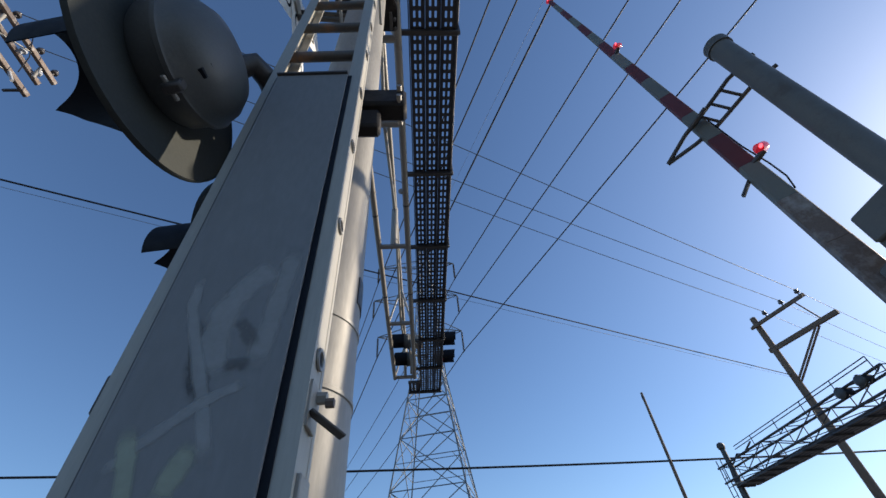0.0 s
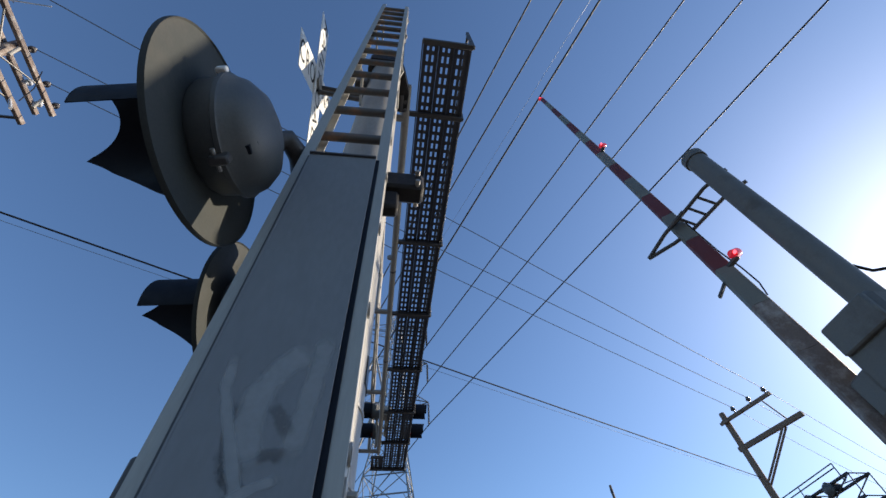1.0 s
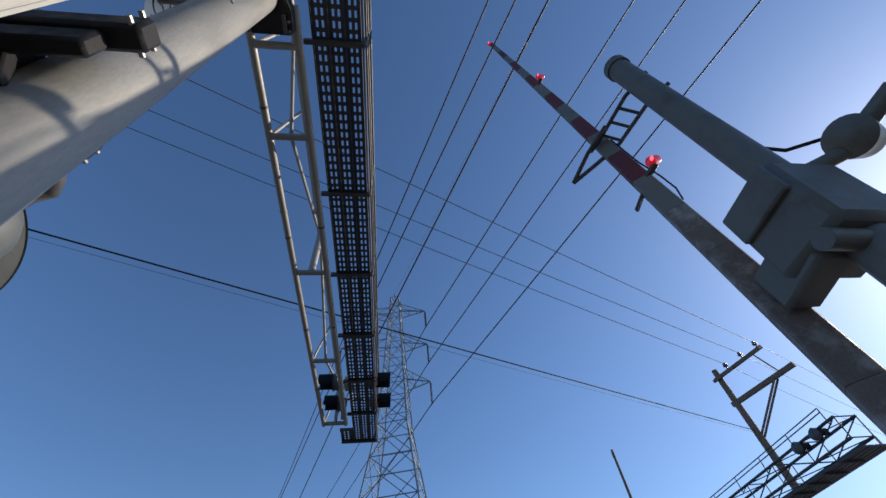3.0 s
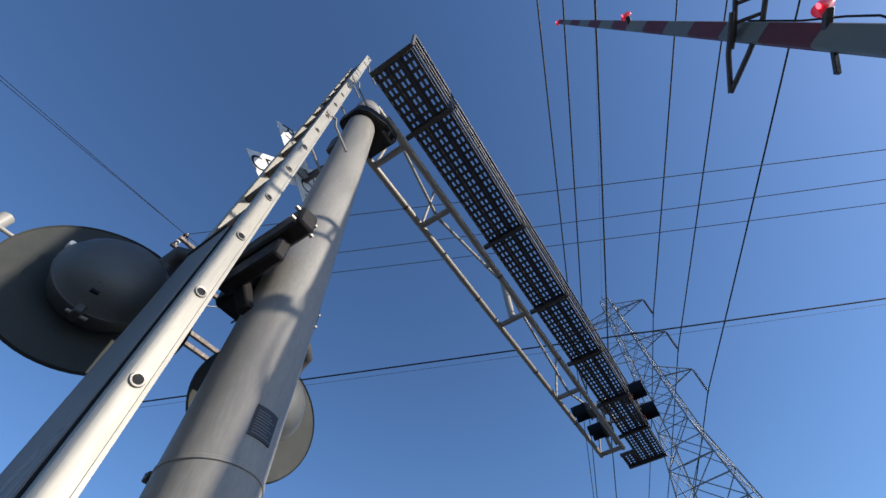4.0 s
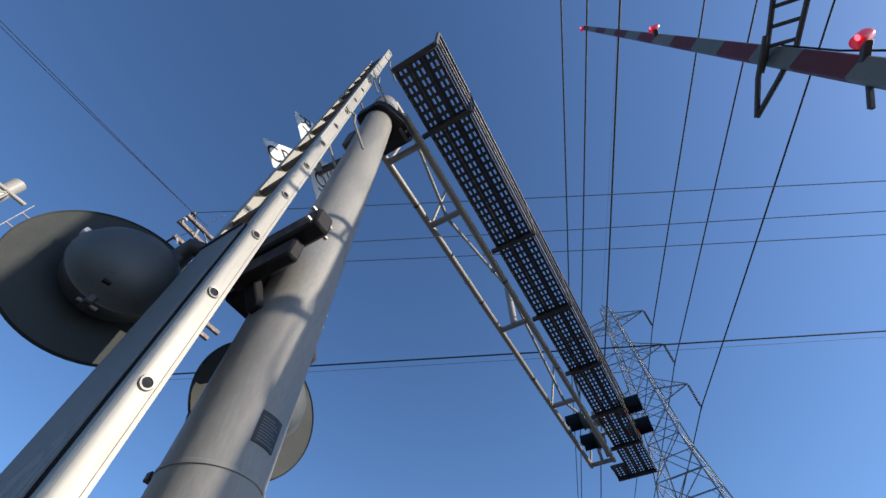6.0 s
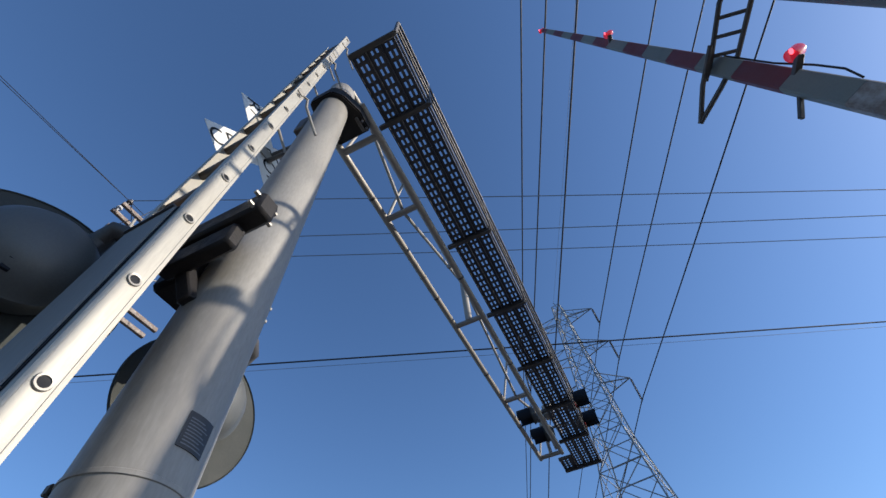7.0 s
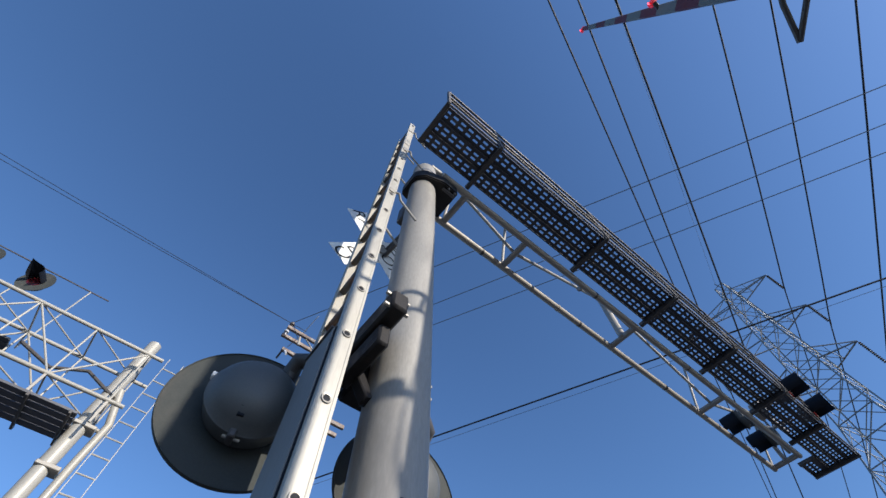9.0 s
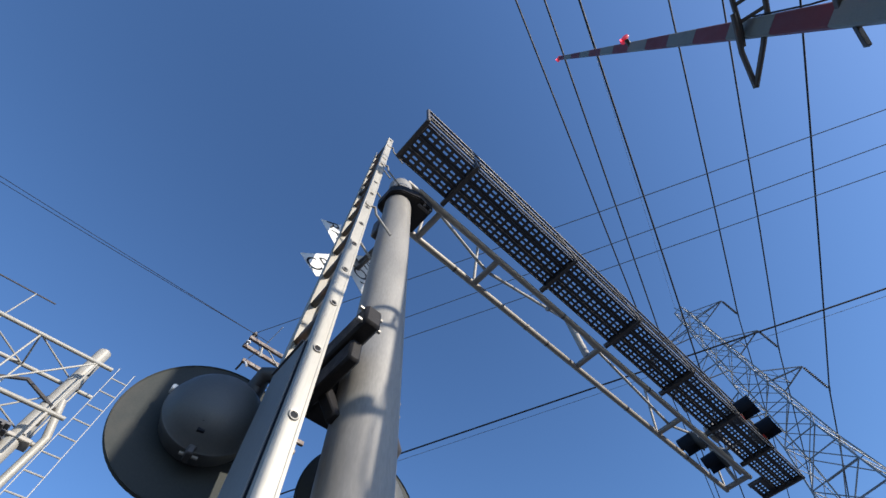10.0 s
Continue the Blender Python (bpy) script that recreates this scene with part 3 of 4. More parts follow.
# ---- lights at the arm's end ----
end_light = flasher("hooded flashing light hung at the arm's outer end", "arm crossing lights", 0.178, 0.04, -45, 225)
end_light.matrix_basis = pose(-0.36, 6.60, 5.44) @ Matrix.Scale(0.84, 4)
for x, y, turn in ((-0.33, 7.24, 0), (0.35, 6.68, 180), (0.36, 7.32, 180)):
    copy_thing(end_light, pose(x, y, 5.44 if turn == 0 else 5.50, 0, 0, turn))
mount = thing("arm_light_mount", (-0.25, 7.05, 5.6), "grey conduit mount between the arm's end lights", "bracket")
part("mount_pipe", tube(B(), (-0.10, 6.62, 5.50), (-0.10, 7.48, 5.50), 0.03, n=12), GALV, mount)
part("mount_box", box(B(), (-0.19, 6.66, 5.42), (-0.03, 6.86, 5.60), 0.015), GALV, mount)
for y in (6.80, 7.32):
    part("mount_stub", tube(B(), (-0.28, y, 5.56), (0.08, y, 5.56), 0.024, n=10), GALV, mount)
part("conduit", bent(B(), [(-0.30, 6.50, 5.42), (-0.26, 6.75, 5.33), (-0.24, 7.10, 5.30), (-0.26, 7.46, 5.26)], 0.022, 10), GALV, mount)

# ---- gate mast and raised gate arm ----
GX, GY, GR = 2.39, 1.20, 0.083
gate = thing("gate_mast", (GX, GY, 0), "grey round gate mast with capped top and drive housing", "mast")
part("tube", moved(lathe(B(), [(0, 0.2), (0.03, 0.2), (0.035, GR), (4.64, GR)], "z", 32), pose(GX, GY, 0)), GATE, gate)
part("cap", moved(lathe(B(), [(4.60, GR + 0.004), (4.60, GR + 0.012), (4.68, GR + 0.012), (4.705, GR - 0.02), (4.71, 0.02)], "z", 32), pose(GX, GY, 0)), GATE, gate)
part("drive_housing", box(B(), (GX - 0.20, GY - 0.12, 2.38), (GX + 0.16, GY + 0.22, 2.80), 0.03), GATE, gate)
part("drive_lid", box(B(), (GX - 0.23, GY - 0.10, 2.60), (GX - 0.19, GY + 0.20, 2.78), 0.01), GATE, gate)
part("arm_hub", beam(B(), (GX - 0.10, GY + 0.05, 2.46), (2.316, 1.54, 2.44), 0.16, 0.22, (0, 0, 1), 0.02), GATE, gate)
part("drain_boss", tube(B(), (GX - 0.22, GY - 0.02, 2.36), (GX - 0.05, GY - 0.02, 2.36), 0.045, n=12), GATE, gate)
for z in (1.88, 1.97):
    part("clamp_ring", moved(lathe(B(), [(z, GR), (z, GR + 0.025), (z + 0.05, GR + 0.025), (z + 0.05, GR)], "z", 24, True), pose(GX, GY, 0)), GATE, gate)
    part("clamp_ear", box(B(), (GX - 0.15, GY - 0.03, z), (GX + 0.15, GY + 0.03, z + 0.05), 0.008), GATE, gate)
part("pivot_base", box(B(), (2.18, 1.38, 1.48), (2.46, 1.64, 1.72), 0.02), GATE, gate)
# cradle that steadies the raised arm
ZC = 4.22
for z, off in ((ZC, 0.0), (ZC + 0.10, -0.14)):
    part("cradle_rail", bent(B(), [(GX + 0.20 + off, GY - 0.03 + off * 0.3, z), (GX + 0.10 + off, GY + 0.12, z), (GX - 0.02 + off * 0.8, GY + 0.45, z - 0.02), (GX - 0.06 + off * 0.9, GY + 0.56, z - 0.04)], 0.016, 8), DARKSTEEL, gate)
for k in range(3):
    u = 0.25 + k * 0.33
    a = Vector((GX + 0.10, GY + 0.12, ZC)).lerp(Vector((GX - 0.02, GY + 0.45, ZC)), u)
    b = Vector((GX - 0.04, GY + 0.12, ZC + 0.10)).lerp(Vector((GX - 0.13, GY + 0.45, ZC + 0.08)), u)
    part("cradle_rung", tube(B(), a, b, 0.013, n=8), DARKSTEEL, gate)
part("cradle_guide", bent(B(), [(GX - 0.13, GY + 0.34, ZC + 0.07), (GX - 0.24, GY + 0.55, ZC), (GX - 0.31, GY + 0.78, ZC - 0.06)], 0.017, 8), DARKSTEEL, gate)
part("cradle_guide", bent(B(), [(GX - 0.02, GY + 0.45, ZC - 0.02), (GX - 0.16, GY + 0.58, ZC - 0.07), (GX - 0.31, GY + 0.78, ZC - 0.06)], 0.017, 8), DARKSTEEL, gate)


def on_arm(z):
    return Vector((2.340 - 0.0095 * z, 1.452 + 0.0585 * z, z))


gatearm = thing("crossing_barrier", on_arm(1.6), "raised crossing gate arm with red and white bands", "gate arm")
step, z, k = 0.41, 1.60, 0
way = (on_arm(9) - on_arm(2)).normalized()
while z < 8.85:
    z1 = min(z + step, 8.88)
    w0, w1 = 0.150 - 0.0125 * (z - 1.6), 0.150 - 0.0125 * (z1 - 1.6)
    bm = B()
    q = way.to_track_quat("Z", "Y").to_matrix()
    e1 = Vector((0.80, -0.60, 0))
    e1 = (e1 - way * e1.dot(way)).normalized()
    e2 = way.cross(e1)
    prof = [(1, 0.34), (0.86, 0.5), (-0.86, 0.5), (-1, 0.34), (-1, -0.34), (-0.86, -0.5), (0.86, -0.5), (1, -0.34)]
    rows = [[bm.verts.new(on_arm(zz) + e1 * (a * w / 2) + e2 * (b * w * 0.62)) for a, b in prof] for zz, w in ((z + 0.001, w0), (z1 - 0.001, w1))]
    for i in range(8):
        bm.faces.new((rows[0][i], rows[0][(i + 1) % 8], rows[1][(i + 1) % 8], rows[1][i]))
    bm.faces.new(rows[0][::-1])
    bm.faces.new(rows[1])
    # One brown-grey paints in the shade and glare that hide the lower bands.
    if z < 3.2:
        part("arm_sleeve", bm, BROWNSTEEL, gatearm, "lower bands of the arm in one brown-grey, toned for shade and glare", smooth=False)
    else:
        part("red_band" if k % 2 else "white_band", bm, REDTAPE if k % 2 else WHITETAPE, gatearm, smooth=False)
    z, k = z1, k + 1
for z, c, r in ((3.66, Vector((2.36, 1.535, 3.70)), 0.037), (6.12, Vector((2.300, 1.715, 6.16)), 0.031), (8.84, Vector((2.250, 1.975, 8.90)), 0.032)):
    lamp = part("gate_lamp", moved(lathe(B(), [(-0.05, r * 0.75), (-0.045, r), (0.02, r), (0.045, r * 0.7), (0.055, 0.004)], "z", 20), Matrix.Translation(c) @ Matrix.Rotation(radians(62), 4, "Y")), LAMP, gatearm, "glowing red gate lamp")
    part("lamp_core", moved(lathe(B(), [(0, 0.002), (0.004, r * 0.42), (0.008, r * 0.42), (0.012, 0.002)], "x", 16), Matrix.Translation(c + Vector((-0.052, -0.03, -0.03))) @ Matrix.Rotation(radians(0), 4, "Y")), GLOW, gatearm)
    part("lamp_foot", beam(B(), on_arm(z - 0.03), c - Vector((0.01, 0, 0.04)), 0.04, 0.03, (0, 0, 1), 0.004), DARKSTEEL, gatearm)
part("lamp_cable", bent(B(), [on_arm(3.30) + Vector((0.055, -0.055, 0)), on_arm(3.42) + Vector((0.075, -0.07, 0)), on_arm(3.58) + Vector((0.06, -0.075, 0)), on_arm(3.85) + Vector((0.05, -0.055, 0)), on_arm(4.3) + Vector((0.048, -0.05, 0))], 0.006, 6), RUBBER, gatearm)
part("arm_peg", beam(B(), on_arm(3.55) + Vector((-0.03, 0.05, 0)), on_arm(3.46) + Vector((-0.09, 0.13, 0)), 0.03, 0.02, (0, 0, 1), 0.003), DARKSTEEL, gatearm)
part("stay_wire", tube(B(), on_arm(2.3) + Vector((0.09, -0.02, 0)), on_arm(1.75) + Vector((0.09, -0.03, 0)), 0.006, n=6), RUBBER, gatearm)
# bell and lamp on the gate mast
bell = thing("crossing_bell", (2.70, 1.09, 2.48), "grey round crossing bell fixed to the gate mast", "bell")
bt = Matrix.Translation((2.78, 1.12, 2.46)) @ Matrix.Rotation(radians(112), 4, "Z")
part("gong", moved(lathe(B(), [(-0.035, 0.02), (-0.04, 0.08), (-0.03, 0.165), (0.0, 0.195), (0.006, 0.195), (-0.02, 0.16), (-0.028, 0.02)], "x", 32), bt), GATE, bell)
part("bell_box", moved(lathe(B(), [(0.0, 0.05), (0.02, 0.10), (0.12, 0.10), (0.15, 0.05)], "x", 24), bt), GATE, bell)
part("bell_bracket", beam(B(), (GX + 0.05, GY - 0.02, 2.56), (2.72, 1.12, 2.53), 0.10, 0.06, (0, 0, 1), 0.01), GATE, bell)
spot = thing("spot_lamp", (2.76, 1.02, 2.95), "grey hooded spot lamp on the gate mast", "lamp")
st = Matrix.Translation((2.74, 1.02, 2.93)) @ Matrix.Rotation(radians(-168), 4, "Z") @ Matrix.Rotation(radians(14), 4, "Y")
part("lamp_body", moved(lathe(B(), [(-0.10, 0.05), (-0.08, 0.085), (0.06, 0.105), (0.10, 0.07), (0.12, 0.02)], "x", 24), st), GATE, spot)
part("lamp_barrel", tube(B(), (2.74, 1.00, 2.935), (2.80, 0.79, 2.975), 0.042, n=16), GATE, spot)
part("lamp_arm", bent(B(), [(GX + 0.03, GY, 2.84), (GX + 0.15, GY - 0.05, 2.86), (2.70, 1.05, 2.88)], 0.035, 12), GATE, spot)
part("lamp_cable", bent(B(), [(GX + 0.06, GY - 0.02, 3.16), (GX + 0.16, GY - 0.06, 3.04), (2.70, 1.04, 3.00)], 0.010, 8), RUBBER, spot)

# ---- transmission tower ----
TX, TY = 1.02, 41.0
tower = thing("transmission_tower", (TX, TY, 0), "tall lattice steel transmission tower with three pairs of arms", "pylon")


def tw_half(z):
    return 4.9 - 0.150 * z if z < 23 else 1.45 - 0.052 * (z - 23)


TURN = Matrix.Rotation(radians(-14), 4, "Z")


def tw(sx, sy, z):
    h = tw_half(z)
    return Vector((TX, TY, z)) + TURN @ Vector((sx * h, sy * h, 0))


levels = [0, 6, 11.2, 15.6, 19.4, 22.8, 25.2, 27.4, 29.6, 32.2, 34.6, 37.2, 39.2, 41.0]
corners = ((-1, -1), (1, -1), (1, 1), (-1, 1))
for cx, cy in corners:
    part("leg", bent(B(), [tw(cx, cy, a) for a in levels], 0.085, 4), TOWER, tower, smooth=False)


def member(name, a, b, w, up=(0.2, 0.3, 1)):
    part(name, beam(B(), a, b, w, w, up), TOWER, tower, smooth=False)


for i in range(4):
    c0, c1 = corners[i], corners[(i + 1) % 4]
    for a, b in zip(levels, levels[1:]):
        w = 0.062 if b < 24 else 0.052
        member("brace", tw(*c0, a), tw(*c1, b), w)
        member("brace", tw(*c1, a), tw(*c0, b), w)
        member("girt", tw(*c0, b), tw(*c1, b), w)
        if 5 < b < 24:
            mid = (tw(*c0, a) + tw(*c1, b)) / 2
            q = (tw(*c0, a) + tw(*c0, b)) / 2
            r = (tw(*c1, a) + tw(*c1, b)) / 2
            member("redundant", q, mid, 0.045)
            member("redundant", r, mid, 0.045)
            member("redundant", q, tw(*c0, b).lerp(tw(*c1, b), 0.25), 0.04)
part("peak", beam(B(), (TX, TY, 41.0), (TX - 0.2, TY, 42.0), 0.10, 0.10, (1, 0, 0)), TOWER, tower, smooth=False)
# arm tips: height, side, plan place at the tower, and the line's slope in plan
TIPS = ((37.88, 1, 4.78, 0.362), (32.58, 1, 4.80, 0.370), (27.45, 1, 4.84, 0.383), (37.5, -1, -4.88, 0.338), (32.2, -1, -5.25, 0.357), (27.1, -1, -4.60, 0.341))
for zt, side, tx, slope in TIPS:
    tip = Vector((tx, 40.0, zt))
    for sy in (-1, 1):
        member("cross_arm_chord", tw(side, sy, zt + 0.2), tip, 0.085, (0, 0.3, 1))
        member("cross_arm_chord", tw(side, sy, zt + 1.6), tip, 0.075, (0, 0.3, 1))
        for u in (0.35, 0.65):
            member("cross_arm_web", tw(side, sy, zt + 0.2).lerp(tip, u), tw(side, sy, zt + 1.6).lerp(tip, u), 0.05, (0, 1, 0))
        member("cross_arm_web", tw(side, sy, zt + 1.6), tw(side, sy, zt + 0.2).lerp(tip, 0.35), 0.05, (0, 1, 0))
    member("cross_arm_web", tw(side, -1, zt + 0.2).lerp(tip, 0.35), tw(side, 1, zt + 0.2).lerp(tip, 0.35), 0.05, (0, 0, 1))
    low = tip - Vector((0, 0, 2.6))
    ins = thing("insulator_string", low, "dark hanging insulator string below a tower arm", "insulator", "tower insulators")
    prof = [(0, 0.03)]
    for i in range(14):
        prof += [(0.14 + i * 0.165, 0.05), (0.19 + i * 0.165, 0.125), (0.24 + i * 0.165, 0.05)]
    part("insulator_body", moved(lathe(B(), prof + [(2.6, 0.03)], "z", 10), Matrix.Translation(low)), DARKGLASS, ins)
    part("line_clamp", beam(B(), low + Vector((-0.1, 0.3, -0.02)), low + Vector((0.1, -0.3, -0.02)), 0.09, 0.10), DARKSTEEL, ins)
    run = Vector((slope, -1, 0))
    wire("power_conductor", low - run * 60 - Vector((0, 0, 3)), low, 0.05, WIRE, "dark high-voltage conductor beyond the tower", 0.6, "high-voltage conductors")
    wire("power_conductor", low, low + run * 110, 0.052 if zt < 36 else 0.06, WIRE, "dark high-voltage conductor running over the crossing", 0.6, "high-voltage conductors", 40)
LINE = Vector((0.352, -1, 0))
wire("ground_wire", (TX - 0.2, TY, 41.9), Vector((TX - 0.2, TY, 41.9)) + LINE * 110, 0.014, THINWIRE, "thin pale ground wire from the tower's peak", 1.0, "", 40)


# ---- wooden poles ----
def pole_tube(bm, x, y, h, r0, r1):
    rows = [(x, y, -0.3, r0), (x, y, h * 0.5, (r0 + r1) / 2), (x, y, h, r1)]
    for a, b in zip(rows, rows[1:]):
        tube(bm, a[:3], b[:3], a[3], b[3], 16)
    return bm


RX, RY, RH = 14.82, 15.0, 11.05
rpole = thing("utility_pole", (RX, RY, 0), "wooden utility pole with two side arms and braces", "utility pole")
part("shaft", pole_tube(B(), RX, RY, RH, 0.17, 0.12), WOOD, rpole)
ARMV = Vector((0.33, -0.94, 0)).normalized()
up_tip, low_tip = Vector((RX, RY, 10.72)) + ARMV * 2.25, Vector((RX, RY, 9.52)) + ARMV * 2.75
part("upper_arm", beam(B(), Vector((RX, RY, 10.70)) - ARMV * 0.2, up_tip, 0.11, 0.14, (0, 0, 1), 0.01), WOOD, rpole)
part("upper_arm", beam(B(), Vector((RX - 0.2, RY - 0.07, 10.58)) - ARMV * 0.2, up_tip + Vector((-0.2, -0.07, -0.12)), 0.09, 0.12, (0, 0, 1), 0.01), WOOD, rpole)
part("lower_arm", beam(B(), Vector((RX, RY, 9.50)) - ARMV * 0.2, low_tip, 0.12, 0.19, (0, 0, 1), 0.01), WOOD, rpole)
for off in (0.10, -0.10):
    side = Vector((0.94, 0.33, 0)) * off
    part("arm_brace", beam(B(), Vector((RX, RY, 7.95)) + side, Vector((RX, RY, 9.44)) + ARMV * 1.9 + side, 0.06, 0.06), WOOD, rpole)
    part("arm_brace", beam(B(), Vector((RX, RY, 9.55)) + ARMV * (1.95 + off * 2.0) + side, Vector((RX, RY, 10.66)) + ARMV * 1.75 + side, 0.05, 0.05), WOOD, rpole)
PINS = [Vector((RX, RY, 10.80)) + ARMV * d for d in (0.55, 1.35, 2.1)]
for p in PINS:
    part("insulator", moved(lathe(B(), [(0, 0.03), (0.10, 0.03), (0.11, 0.09), (0.16, 0.10), (0.18, 0.06), (0.25, 0.07), (0.28, 0.02)], "z", 14), Matrix.Translation(p)), DARKGLASS, rpole)

LPX, LPY, LPH = -9.5, 3.25, 12.75
lpole = thing("utility_pole", (LPX, LPY, 0), "brown wooden utility pole carrying crowded crossarms and insulators", "utility pole")
part("shaft", pole_tube(B(), LPX, LPY, LPH, 0.17, 0.12), BROWNSTEEL, lpole)
for z, half, dx in ((12.55, 1.60, 0.20), (12.55, 1.60, -0.20), (11.55, 1.45, 0.22), (9.95, 1.25, 0.22), (9.95, 1.25, -0.22)):
    part("crossarm", box(B(), (LPX + dx - 0.05, LPY - half + 0.05, z - 0.065), (LPX + dx + 0.05, LPY + half + 0.05, z + 0.065), 0.01), BROWNSTEEL, lpole)
    if z > 12:
        for dy in (-1.45, 0.08, 0.90, 1.45):
            part("pin_insulator", moved(lathe(B(), [(0, 0.025), (0.10, 0.03), (0.12, 0.08), (0.18, 0.085), (0.21, 0.04), (0.25, 0.05), (0.27, 0.02)], "z", 12), pose(LPX + dx, LPY + dy, z + 0.06)), DARKGLASS if dx > 0 else PORCELAIN, lpole)
    if z == 11.55:
        for dy in (-1.35, 1.35):
            part("spacer_bar", box(B(), (LPX - 0.22, LPY + dy - 0.03, z - 0.03), (LPX + 0.25, LPY + dy + 0.03, z + 0.03), 0.006), DARKSTEEL, lpole)
for dy in (-0.85, 0.85):
    part("arm_strut", beam(B(), (LPX + 0.15, LPY, 11.85), (LPX + 0.20, LPY + dy, 12.5), 0.035, 0.02), GALV, lpole)
    part("arm_strut", beam(B(), (LPX + 0.15, LPY, 10.9), (LPX + 0.20, LPY + dy, 11.5), 0.035, 0.02), GALV, lpole)
for dy in (-1.3, -0.3, 0.9):
    part("fuse_cutout", tube(B(), (LPX + 0.26, LPY + dy, 11.50), (LPX + 0.50, LPY + dy + 0.05, 11.15), 0.035, n=10), PORCELAIN, lpole)
    part("lightning_arrester", tube(B(), (LPX + 0.30, LPY + dy + 0.25, 12.3), (LPX + 0.34, LPY + dy + 0.3, 11.9), 0.04, n=10), GALV, lpole)
part("jumper_lead", bent(B(), [(LPX + 0.2, LPY - 1.4, 12.8), (LPX + 0.3, LPY - 1.1, 12.2), (LPX + 0.45, LPY - 1.3, 11.5)], 0.012, 6), RUBBER, lpole)
part("jumper_lead", bent(B(), [(LPX + 0.2, LPY + 0.6, 12.8), (LPX + 0.4, LPY + 0.8, 12.1), (LPX + 0.45, LPY + 0.9, 11.5)], 0.012, 6), RUBBER, lpole)
part("bracket_rod", tube(B(), (LPX + 0.1, LPY - 1.0, 12.6), (LPX + 0.9, LPY - 0.9, 12.95), 0.015, n=6), PORCELAIN, lpole)

# lines between the two poles, and the others
for p, y in zip(PINS, (4.15, 3.33, 1.80)):
    wire("overhead_line", p + Vector((0, 0, 0.25)), (LPX + 0.2, y, 12.86), 0.013, THINWIRE, "thin overhead line between two wooden poles", 0.12, "pole lines")
    wire("overhead_line", p + Vector((0, 0, 0.25)), p + Vector((26, 13, 0.3)), 0.011, THINWIRE, "thin overhead line leading off from the pole", 0.4, "pole lines")
for y, rise in ((LPY - 1.45, 0.0), (LPY - 0.9, 0.55)):
    wire("overhead_line", (LPX + 0.2, y, 12.8), (LPX - 2.5, y - 25.5, 16.1 + rise), 0.009, WIRE, "dark overhead line dead-ended at the brown pole", 0.2, "dead-end lines")
wire("messenger_cable", (RX, RY, 8.30), (LPX, LPY, 7.55), 0.019, RUBBER, "black messenger cable slung between the poles", 0.02)
wire("messenger_cable", (RX, RY, 8.20), (LPX, LPY + 0.1, 7.48), 0.005, THINWIRE, "thin grey line under the messenger cable", 0.07)
wire("telephone_cable", (-33.9, 25.2, 10.4), (54.8, 33.6, 10.3), 0.065, RUBBER, "thick black cable strung past a slim pole far behind", 0.65)

tpole = thing("slim_pole", (16.85, 30, 0), "slim dark pole standing far behind the crossing", "pole")
part("shaft", pole_tube(B(), 16.85, 30, 14.6, 0.15, 0.09), WOOD, tpole)
part("fitting", box(B(), (16.71, 29.9, 14.0), (16.85, 30.0, 14.35), 0.02), DARKSTEEL, tpole)
part("fitting", box(B(), (16.70, 29.86, 9.6), (16.85, 29.96, 9.95), 0.02), DARKSTEEL, tpole)


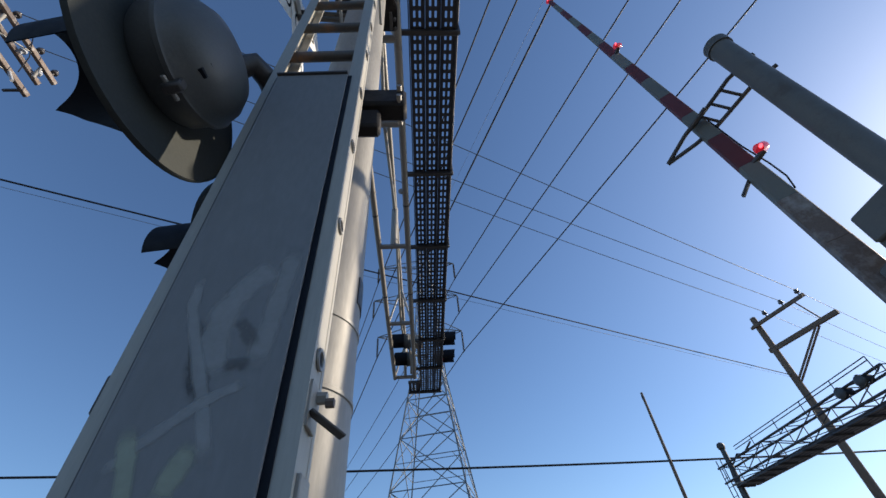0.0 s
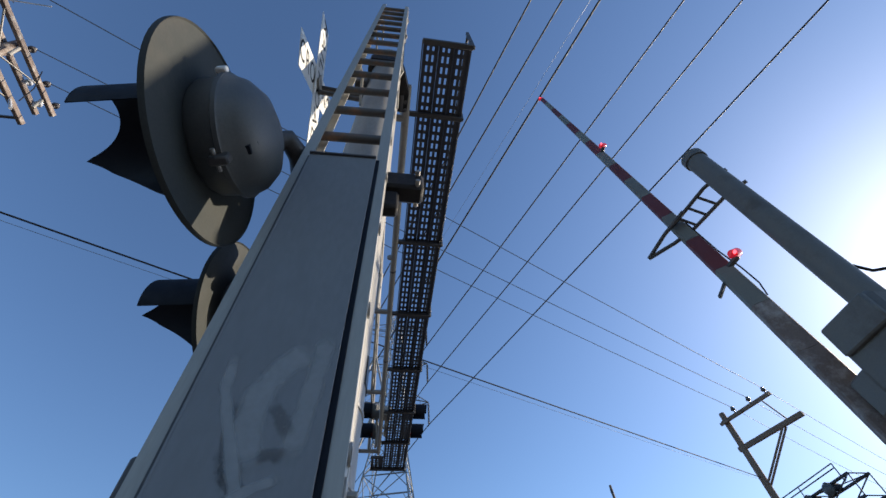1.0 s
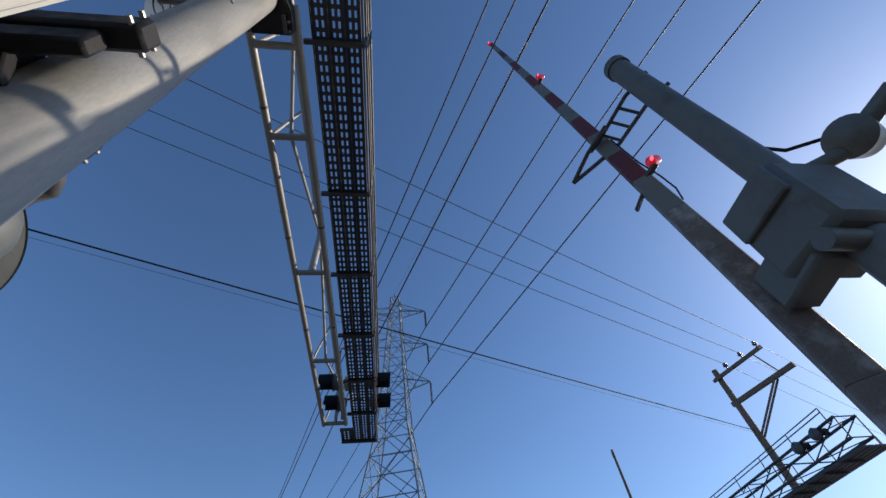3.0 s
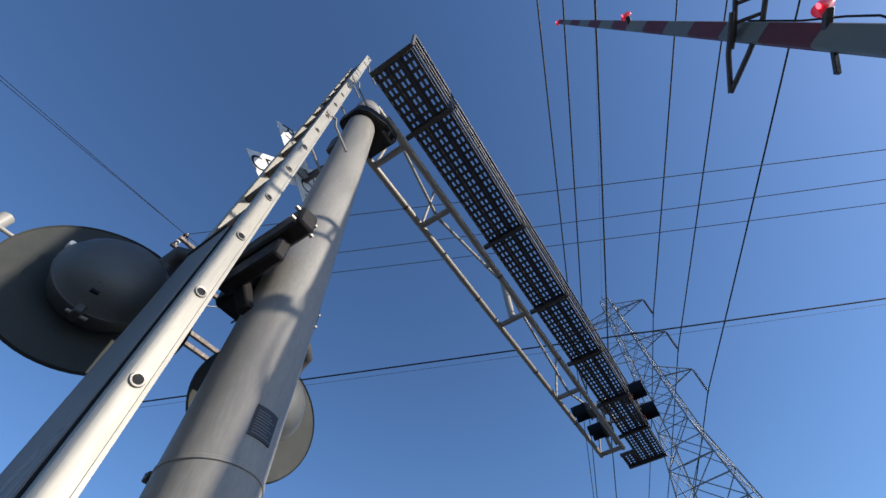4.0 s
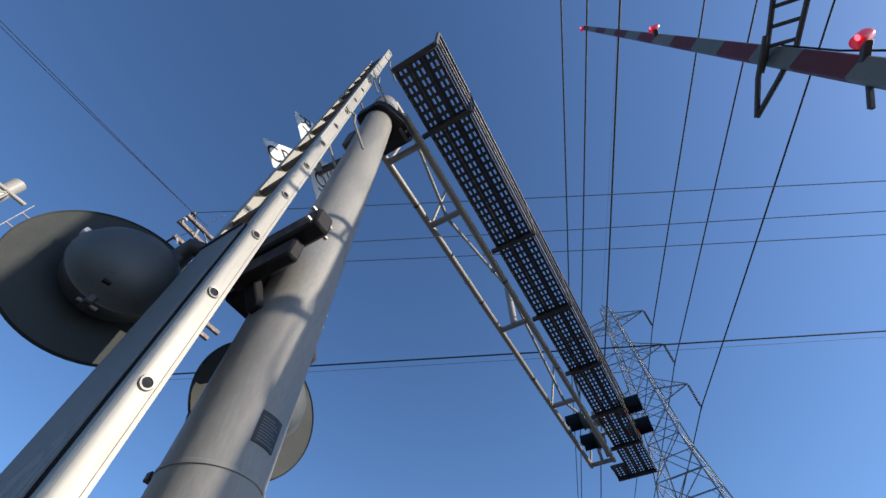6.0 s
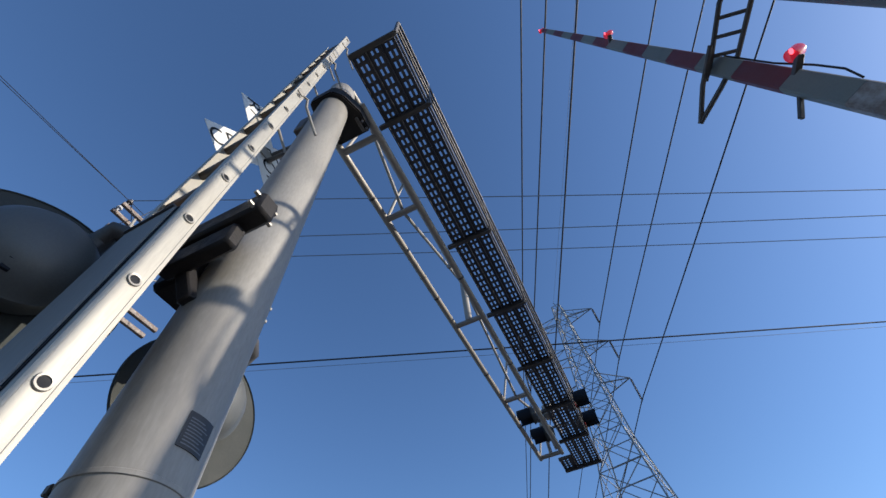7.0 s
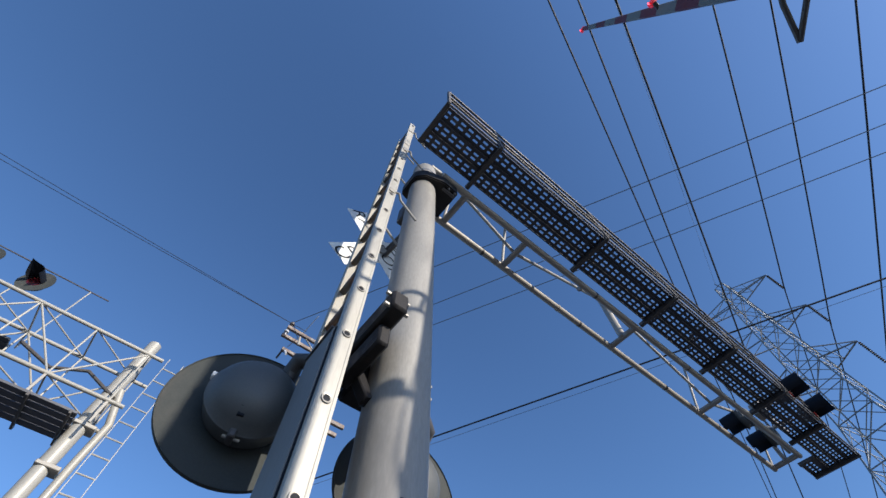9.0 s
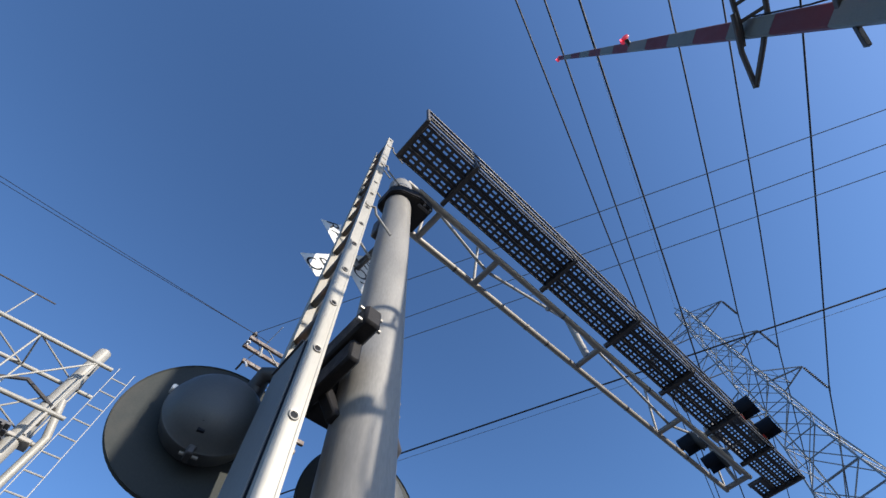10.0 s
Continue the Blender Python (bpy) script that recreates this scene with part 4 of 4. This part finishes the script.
# ---- the other cantilevers ----
def far_cantilever(label, x, y, zdeck, ztop, reach, ladder_side, spots, half=0.42, depth=1.45, rail=1.35, steel=None, girth=0.092):
    """A box-truss cantilever whose arm runs towards -y."""
    c = thing("far_cantilever", (x, y, 0), label, "signal bridge")
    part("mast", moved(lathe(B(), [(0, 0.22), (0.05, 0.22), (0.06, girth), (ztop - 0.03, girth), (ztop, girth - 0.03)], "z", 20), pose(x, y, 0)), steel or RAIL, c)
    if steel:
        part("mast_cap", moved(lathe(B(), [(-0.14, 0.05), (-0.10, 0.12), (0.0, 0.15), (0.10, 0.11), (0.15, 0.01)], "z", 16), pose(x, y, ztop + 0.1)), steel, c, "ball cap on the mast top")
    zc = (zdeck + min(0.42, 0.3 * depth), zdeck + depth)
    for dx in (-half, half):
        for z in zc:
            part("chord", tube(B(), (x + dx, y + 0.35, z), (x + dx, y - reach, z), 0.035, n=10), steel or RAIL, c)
    n = round(reach / (1.25 if steel else 0.9))
    for i in range(n + 1):
        yy = y + 0.1 - (reach + 0.1) * i / n
        y2 = y + 0.1 - (reach + 0.1) * (i + 1) / n
        for dx in (-half, half):
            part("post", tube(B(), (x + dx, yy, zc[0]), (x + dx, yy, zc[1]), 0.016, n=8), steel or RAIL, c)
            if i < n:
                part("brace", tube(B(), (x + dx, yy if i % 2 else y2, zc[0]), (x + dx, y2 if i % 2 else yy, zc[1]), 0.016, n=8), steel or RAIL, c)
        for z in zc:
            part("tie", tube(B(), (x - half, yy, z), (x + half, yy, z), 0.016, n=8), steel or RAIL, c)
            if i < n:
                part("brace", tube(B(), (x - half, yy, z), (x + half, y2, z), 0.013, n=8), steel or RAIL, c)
        part("hanger", box(B(), (x + half - 0.02, yy - 0.02, zdeck), (x + half + 0.02, yy + 0.02, zc[0]), 0.003), GALV, c)
        if yy > y - 1.3:
            continue
        part("rail_post", tube(B(), (x - half - 0.25, yy, zc[1] - 0.2), (x - half - 0.25, yy, zc[1] + rail), 0.014, n=6), steel or RAIL, c)
        part("rail_post", tube(B(), (x - half - 0.25, yy, zc[1] - 0.2), (x - half, yy, zc[1]), 0.012, n=6), steel or RAIL, c)
    for h in (0.55 * rail, rail):
        part("hand_rail", tube(B(), (x - half - 0.25, y - 1.42, zc[1] + h), (x - half - 0.25, y - reach, zc[1] + h), 0.014, n=6), (steel or RAIL) if h < 0.8 * rail else DARKSTEEL, c)
    for k in range(5):
        bx = x - half + 0.10 + k * 0.17
        part("deck_plank", box(B(), (bx, y - reach, zdeck), (bx + 0.13, y - 0.1, zdeck + 0.04), 0.003), GRATE, c)
    if not steel:
        for k in range(3):
            bx = x - half - 0.40 + k * 0.125
            part("deck_plank", box(B(), (bx, y - reach, zc[1] - 0.24), (bx + 0.10, y - 1.9, zc[1] - 0.20), 0.003), GRATE, c)
    for k in range(round(reach / 0.6)):
        part("deck_tie", box(B(), (x - half, y - 0.2 - k * 0.6, zdeck - 0.05), (x + half + 0.1, y - 0.16 - k * 0.6, zdeck), 0.003), DARKSTEEL, c)
    lx = x + ladder_side * 0.10
    off = 0.0 if steel else 0.12
    for dy in (0.28, 0.56):
        part("ladder_rail", box(B(), (lx - 0.02, y + off + dy - 0.006, 0.4), (lx + 0.02, y + off + dy + 0.006, ztop - 0.25), 0.002), steel or RAIL, c)
    z = 0.7
    while z < ztop - 0.3:
        part("ladder_rung", tube(B(), (lx, y + off + 0.28, z), (lx, y + off + 0.56, z), 0.012, n=6), steel or RAIL, c)
        z += 0.305
    part("conduit", bent(B(), [(x, y + 0.16 + off, 0.5), (x, y + 0.17 + off, zdeck - 0.4), (x + 0.02, y + 0.20 + off, zdeck + 0.3), (x + 0.05, y + 0.1, zdeck + 0.9)], 0.045 if steel else 0.062, 12), steel or RAIL, c)
    part("conduit", bent(B(), [(x + 0.1, y + 0.1, zdeck + 0.7), (x + 0.1, y - 0.5, zdeck + 0.95), (x, y - 1.0, zdeck + 0.8), (x, y - 1.6, zdeck + 1.0)], 0.03, 8), DARKSTEEL, c)
    for z in (zdeck - 0.6, zdeck + 0.1):
        part("clamp", box(B(), (x - 0.13, y - 0.12, z), (x + 0.13, y + 0.22, z + 0.06), 0.01), GALV, c)
    for dy, zz, turn in spots:
        e = copy_thing(end_light if steel else unit, pose(x - half - 0.1, y + dy, zz, 0, 0, turn))
        e["label"], e["group"] = "hooded flashing light on a distant cantilever", "far crossing lights"
    return c


far_cantilever("pale galvanised box-truss cantilever with ladder and walkway", -7.2, -0.74, 5.80, 7.90, 7.5, 1, ((-2.55, 8.40, 158), (-3.5, 8.40, 158)), depth=1.50, rail=1.60, girth=0.118)
# DARKSTEEL colours this one dark in place of its shade against the sun.
far_cantilever("distant box-truss cantilever coloured dark as seen against the sun", 11.3, 16.3, 4.85, 6.15, 7.5, -1, ((-6.2, 5.45, 180), (-6.9, 5.45, 180)), 0.30, 0.72, 0.22, DARKSTEEL)
